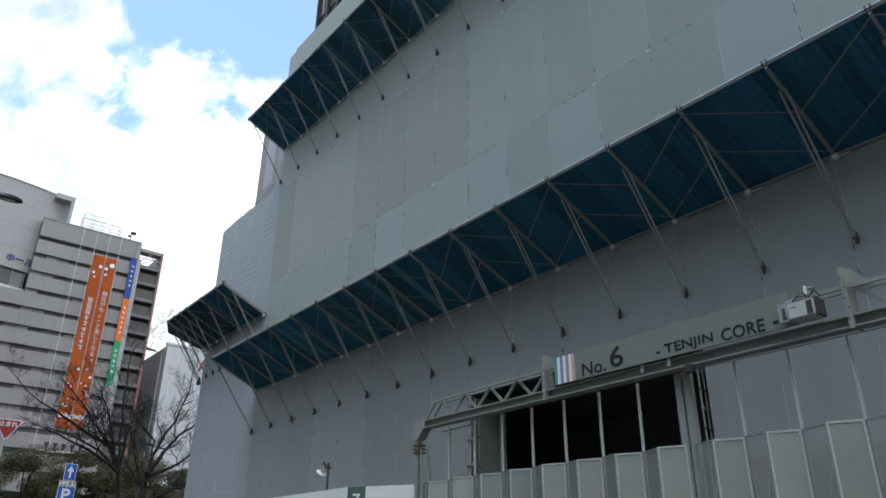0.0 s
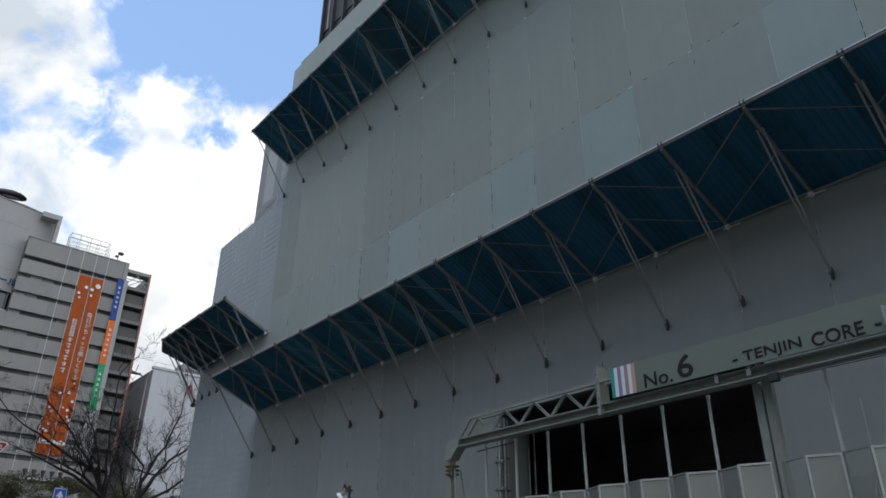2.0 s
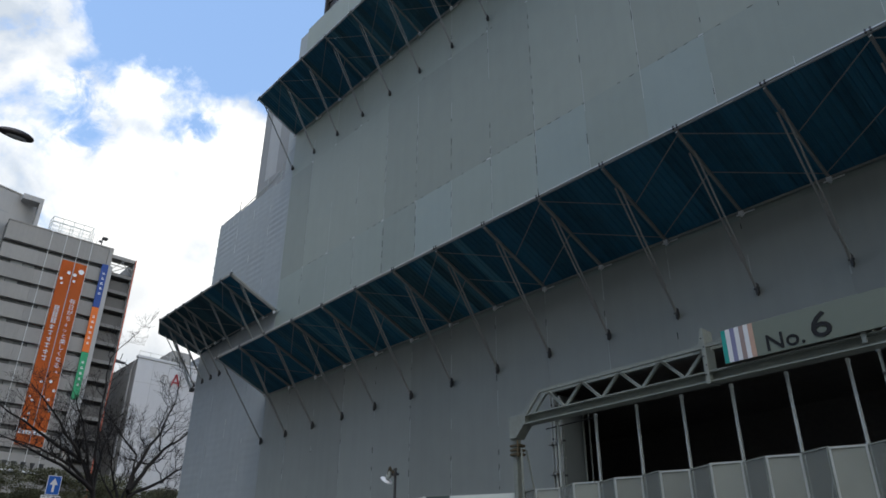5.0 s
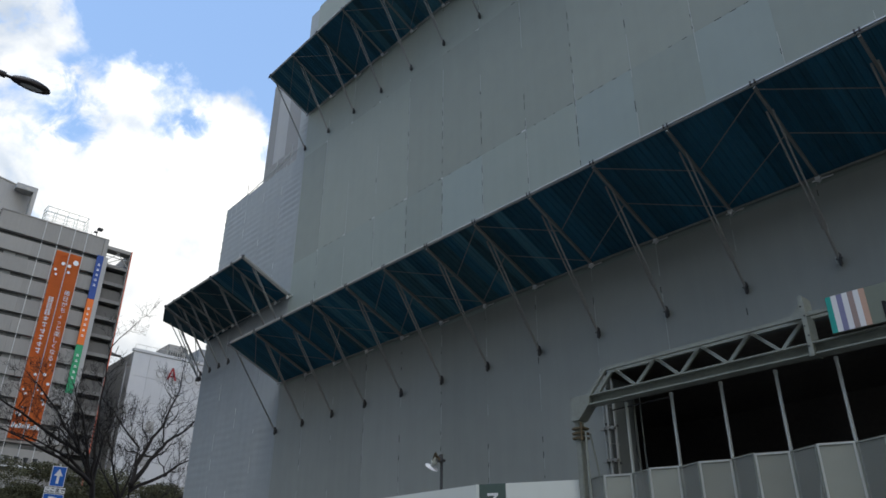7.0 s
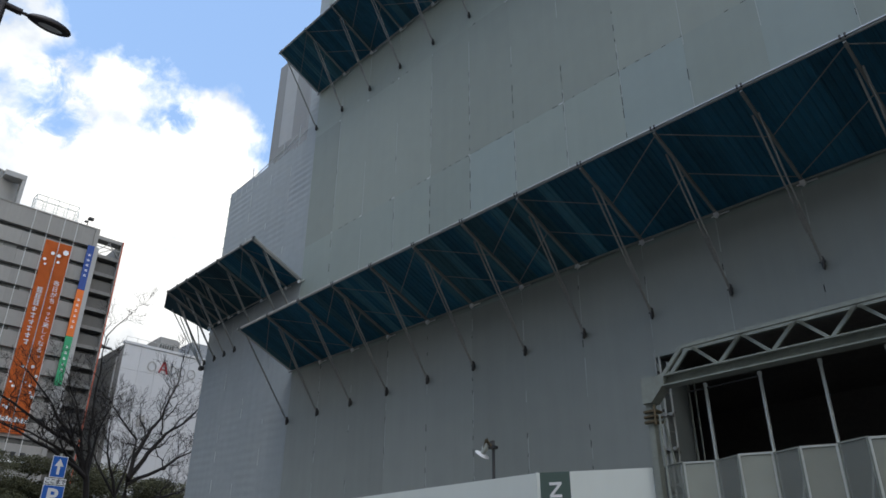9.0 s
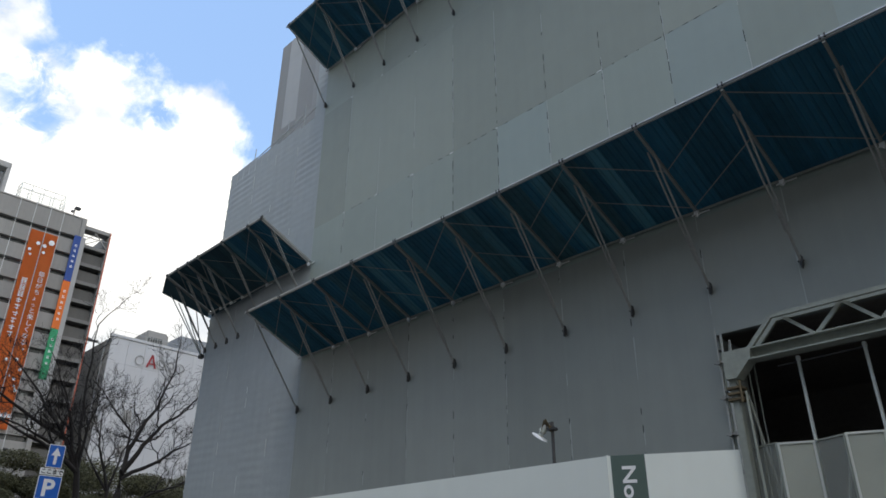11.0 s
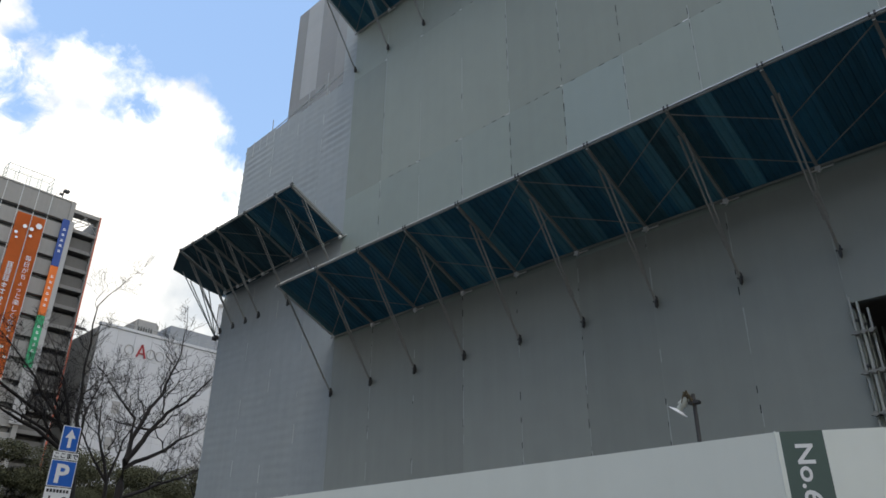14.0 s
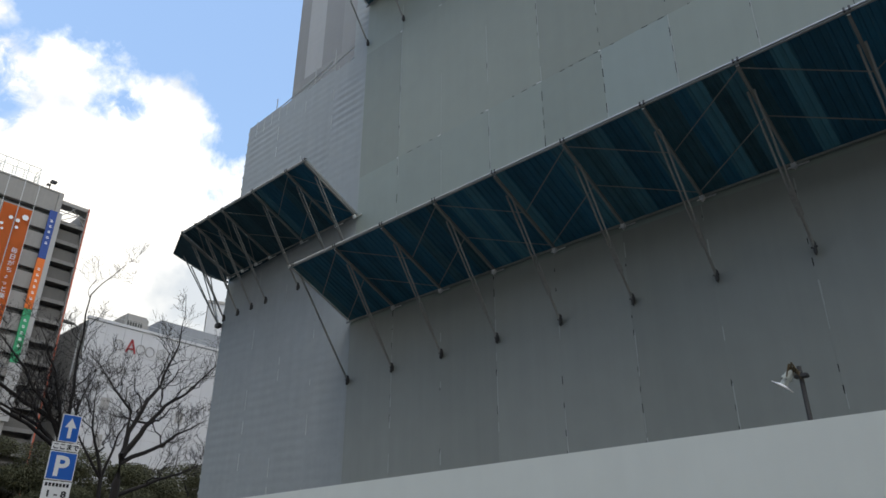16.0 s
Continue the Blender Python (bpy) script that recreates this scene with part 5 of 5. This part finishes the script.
part("louvre", b, M_DARKWIN, store)
b = BM()
tube(b, (WX - 1.6, 15.0, 0), (WX - 1.6, 15.0, 27.6), 0.09, 8)
tube(b, (WX - 1.6, 15.0, 27.6), (WX - 0.8, 15.0, 28.5), 0.09, 8)
part("downpipe", b, M_WCLAD, store)
# name letters as plain shapes
for kind_, y in (("ring", 18.6), ("tri", 20.0), ("ring", 21.1), ("ring", 22.2), ("ring", 23.5)):
    b = BM()
    if kind_ == "tri":
        bar(b, (WX + 0.1, y - 0.5, 26.1), (WX + 0.1, y, 27.6), 0.05, 0.2)
        bar(b, (WX + 0.1, y + 0.5, 26.1), (WX + 0.1, y, 27.6), 0.05, 0.2)
        bar(b, (WX + 0.1, y - 0.3, 26.55), (WX + 0.1, y + 0.3, 26.55), 0.05, 0.16)
        part("logo_shape", b, M_SIGNRED, store, "red logo shape")
    else:
        prevp = None
        for a in range(0, 361, 30):
            q = (WX + 0.08, y + 0.5 * math.cos(radians(a)), 26.7 + 0.55 * math.sin(radians(a)))
            if prevp:
                bar(b, prevp, q, 0.05, 0.075)
            prevp = q
        part("logo_shape", b, M_WSIDE, store, "grey ring logo shape")
for y, z in ((18.0, 19.6), (18.0, 15.8), (26.4, 19.6)):
    b = BM()
    box(b, WX + 0.002, WX + 0.04, y, y + 0.9, z, z + 1.3)
    part("window", b, M_WSIDE, store)
# store scaled about the last camera position to fit that view, near the shop's line
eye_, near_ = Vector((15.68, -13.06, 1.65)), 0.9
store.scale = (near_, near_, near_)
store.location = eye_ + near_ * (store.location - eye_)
far = thing("far_block", (-95, 45, 0), "plain pale block far behind the store", "building")
away, across = Vector((-0.88, 0.475, 0)), Vector((0.475, 0.88, 0))
for nm, grow_, z, h, mt in (("wall", 0.0, 0.0, 46.8, M_WCLAD), ("roof", 0.15, 46.8, 0.5, M_WSIDE)):
    b = BM()
    q = Vector((-90, 44, z)) - away * grow_ - across * grow_
    quadplate(b, [q, q + across * (26 + 2 * grow_), q + across * (26 + 2 * grow_) + away * (15 + 2 * grow_), q + away * (15 + 2 * grow_)], (0, 0, 1), h)
    part(nm, b, mt, far)
link_ = thing("roof_bracket", (-53, 10.5, 25), "dark bracket with pipes between the two buildings", "bracket")
b = BM()
box(b, -53.4, -53.0, 9.80, 10.9, 25.0, 25.15)
tube(b, (-53.2, 9.9, 25.3), (-53.2, 11.3, 24.9), 0.06, 8)
tube(b, (-53.2, 10.3, 25.0), (-53.2, 10.5, 26.1), 0.04, 8)
part("frame", b, M_CLAMP, link_)

# ---- trees ----


def limb(bm, pts, r0, r1, sides):
    """A tapering, bending limb through pts."""
    rings, n = [], len(pts)
    for i, p in enumerate(pts):
        d = (pts[min(i + 1, n - 1)] - pts[max(i - 1, 0)]).normalized()
        q = d.to_track_quat("Z", "Y").to_matrix()
        r = r0 + (r1 - r0) * i / (n - 1)
        rings.append([bm.verts.new(p + q @ Vector((r * math.cos(2 * math.pi * k / sides), r * math.sin(2 * math.pi * k / sides), 0))) for k in range(sides)])
    for a, c in zip(rings, rings[1:]):
        for k in range(sides):
            f = bm.faces.new((a[k], a[(k + 1) % sides], c[(k + 1) % sides], c[k]))
            f.smooth = True


def bend(p, q, rnd, wob, n=5):
    p, q = Vector(p), Vector(q)
    ln = (q - p).length
    out = [p]
    for i in range(1, n):
        out.append(p.lerp(q, i / n) + Vector((rnd.uniform(-1, 1), rnd.uniform(-1, 1), rnd.uniform(-1, 1))) * wob * ln)
    out.append(q)
    return out


def grow(bm, tw, pts, r0, r1, depth, rnd, ln, many):
    """Side branches and twigs along a limb, turning upward."""
    limb(bm if r0 > 0.02 else tw, pts, r0, r1, 7 if r0 > 0.05 else (5 if r0 > 0.02 else 3))
    if depth == 0:
        return
    n = len(pts)
    count = {3: 8, 2: many, 1: many - 1}[depth]
    for k in range(count):
        f = 0.22 + 0.78 * (k + rnd.random() * 0.7) / count
        i = min(int(f * (n - 1)), n - 2)
        p = pts[i].lerp(pts[i + 1], f * (n - 1) - i)
        d = (pts[i + 1] - pts[i]).normalized()
        out = Vector((rnd.uniform(-1, 1) * 0.8, rnd.uniform(-1, 1), rnd.uniform(-0.25, 0.9))).normalized()
        way = (d * 0.66 + out * 0.82 + Vector((0, 0, 0.06))).normalized()
        l2 = ln * rnd.uniform(0.5, 0.8) * (1.12 - 0.45 * f)
        q = p + way * l2
        q.z += 0.06 * l2
        r = max(0.0075, (r0 + (r1 - r0) * f) * 0.56)
        grow(bm, tw, bend(p, q, rnd, 0.085, 6 if depth > 1 else 4), r, max(0.0045, r * 0.3), depth - 1, rnd, l2, many)


def bare_tree(seed, base, fork, limbs, r, label, many=6):
    rnd = random.Random(seed)
    t = thing("bare_tree", base, label, "tree", "bare street trees")
    bm, br, tw = BM(), BM(), BM()
    base, fork = Vector(base), Vector(fork)
    limb(bm, [base, base.lerp(fork, 0.03)] + bend(base.lerp(fork, 0.06), fork, rnd, 0.012, 6)[1:], r * 1.25, r * 0.62, 12)
    limb(bm, [fork - Vector((0, 0, 0.02)), fork + (Vector(limbs[0][0][0][:3]) - fork) * 0.45], r * 0.62, r * 0.25, 10)
    for chain, rl in limbs:
        start = fork - Vector((0, 0, chain[0][3] if len(chain[0]) > 3 else 0.1))
        pts = [start]
        for c in chain:
            seg = bend(pts[-1], c[:3], rnd, 0.035, 3)
            pts += seg[1:]
        ln = sum((b_ - a_).length for a_, b_ in zip(pts, pts[1:]))
        grow(br, tw, pts, rl * 1.15, 0.012, 3, rnd, min(ln * 0.55, 2.9), many)
    part("trunk", bm, M_BARK, t)
    part("branch", br, M_BARK, t)
    part("twig", tw, M_BARK, t, kind="stuff")
    return t


bare_tree(3, (-14.0, 0.05, 0.0), (-14.0, 0.22, 7.0), [
    ([(-13.9, 0.62, 7.6), (-13.8, 1.05, 8.4), (-13.7, 1.53, 9.15), (-13.6, 2.33, 9.8), (-13.5, 3.11, 10.8), (-13.4, 3.8, 11.7)], 0.115),
    ([(-14.1, 1.6, 7.45, 0.35), (-14.2, 2.48, 8.15), (-14.3, 3.21, 8.55), (-14.4, 3.9, 9.05)], 0.085),
    ([(-14.1, 0.36, 7.9), (-14.2, 0.98, 9.4), (-14.3, 1.48, 10.1), (-14.4, 1.8, 11.3), (-14.4, 2.06, 12.1), (-14.4, 1.98, 14.6)], 0.10),
    ([(-14.2, 0.37, 8.8), (-14.4, -0.4, 9.6), (-14.5, -0.9, 10.2), (-14.7, -1.7, 11.0)], 0.06),
    ([(-13.8, 1.83, 6.2, 1.6), (-13.7, 2.77, 6.55), (-13.6, 3.9, 7.1)], 0.075)], 0.22, "dark bare tree with forked limbs and fine twigs", 6)
bare_tree(8, (-19.5, 1.3, 0.0), (-19.5, 0.15, 7.6), [
    ([(-19.6, -0.6, 9.0), (-19.8, -2.6, 10.0), (-20.0, -4.9, 11.2), (-20.0, -7.6, 13.4)], 0.13),
    ([(-19.4, -0.5, 9.2), (-19.3, -1.2, 11.2), (-19.3, -2.4, 13.2)], 0.10),
    ([(-19.3, -0.2, 9.5), (-19.0, -0.5, 12.0), (-18.8, -0.6, 15.0), (-18.6, 0.6, 16.9)], 0.085),
    ([(-19.8, 0.3, 9.8), (-20.0, 0.9, 11.8)], 0.09),
    ([(-19.6, -1.2, 8.7), (-19.8, -3.0, 9.5), (-20.0, -5.2, 9.9)], 0.10),
    ([(-19.5, -1.3, 9.8), (-19.6, -2.9, 11.6), (-19.8, -4.6, 13.2)], 0.09),
    ([(-18.8, -2.0, 8.6), (-18.2, -4.0, 9.2), (-18.0, -6.4, 10.0)], 0.10)], 0.22, "dark bare tree leaning over the street", 7)
bare_tree(15, (-17.6, 1.6, 0.0), (-17.6, 1.1, 6.6), [
    ([(-17.6, 0.3, 8.6), (-17.7, 0.2, 10.6)], 0.07),
    ([(-17.4, 1.4, 8.4), (-17.3, 2.0, 9.6)], 0.06),
    ([(-17.8, 0.0, 8.0), (-18.2, -1.2, 10.0)], 0.06)], 0.13, "slim bare tree with thin upright limbs")


def evergreen(seed):
    """A broad evergreen: trunk, limbs and a ragged crown of leaf sprays."""
    rnd = random.Random(seed)
    t = thing("evergreen_tree", (0, 0, 0), "dark evergreen park tree with a ragged crown", "tree", "evergreens in the park")
    bm = BM()
    limb(bm, [Vector((0, 0, 0)), Vector((0.1, 0.1, 2.4)), Vector((0, 0.2, 5.0)), Vector((0.1, 0, 7.5))], 0.22, 0.06, 8)
    lobes = []
    for k in range(17):
        a = rnd.uniform(0, 6.28)
        rr = rnd.uniform(0.6, 2.7)
        c = Vector((rr * math.cos(a), rr * math.sin(a), rnd.uniform(4.4, 8.9) - 0.28 * rr))
        lobes.append((c, rnd.uniform(0.8, 1.35)))
        limb(bm, bend((0, 0.1, 2.8 + 0.25 * k), c, rnd, 0.05, 4), 0.06, 0.02, 5)
    part("trunk", bm, M_BARK, t)
    verts, faces = [], []
    for c, r in lobes:
        for _ in range(3000):
            d = Vector((rnd.gauss(0, 1), rnd.gauss(0, 1), rnd.gauss(0, 1))).normalized() * r * rnd.uniform(0.35, 1.12) ** 0.6
            p = c + Vector((d.x * 1.25, d.y * 1.25, d.z * 0.62))
            a = Vector((rnd.gauss(0, 1), rnd.gauss(0, 1), rnd.gauss(0, 0.6))).normalized()
            s = a.cross(Vector((rnd.gauss(0, 1), rnd.gauss(0, 1), rnd.gauss(0, 1)))).normalized()
            ln, wd = rnd.uniform(0.07, 0.14), rnd.uniform(0.022, 0.042)
            i = len(verts)
            verts += [p - a * ln * 0.5, p + s * wd, p + a * ln * 0.5, p - s * wd]
            faces.append((i, i + 1, i + 2, i + 3))
    me = bpy.data.meshes.new("crown")
    me.from_pydata(verts, [], faces)
    me.materials.append(M_LEAF)
    part("crown", me, None, t, kind="stuff")
    return t


ev = [evergreen(21), evergreen(22), evergreen(23)]
spots = [(-33, -9.5, 1.0), (-34, -6.0, 1.02), (-32, -2.6, 0.98), (-35, 0.8, 1.04), (-33, 4.2, 1.0), (-34.5, 7.6, 1.03), (-33, 11.0, 1.0), (-34, 14.5, 1.03), (-36, 18.0, 1.05), (-36, -13, 1.0), (-27, 3.5, 0.72), (-28, 8.2, 0.74), (-28, -1.0, 0.7)]
rnd = random.Random(31)
for i, (x, y, s) in enumerate(spots):
    m = pose(x, y, 0, 0, 0, rnd.uniform(0, 360)) @ Matrix.Diagonal((s * 1.2, s * 1.2, s * 1.125, 1))
    if i < 3:
        ev[i].matrix_basis = m
    else:
        copy_thing(ev[i % 3], m).matrix_basis = m
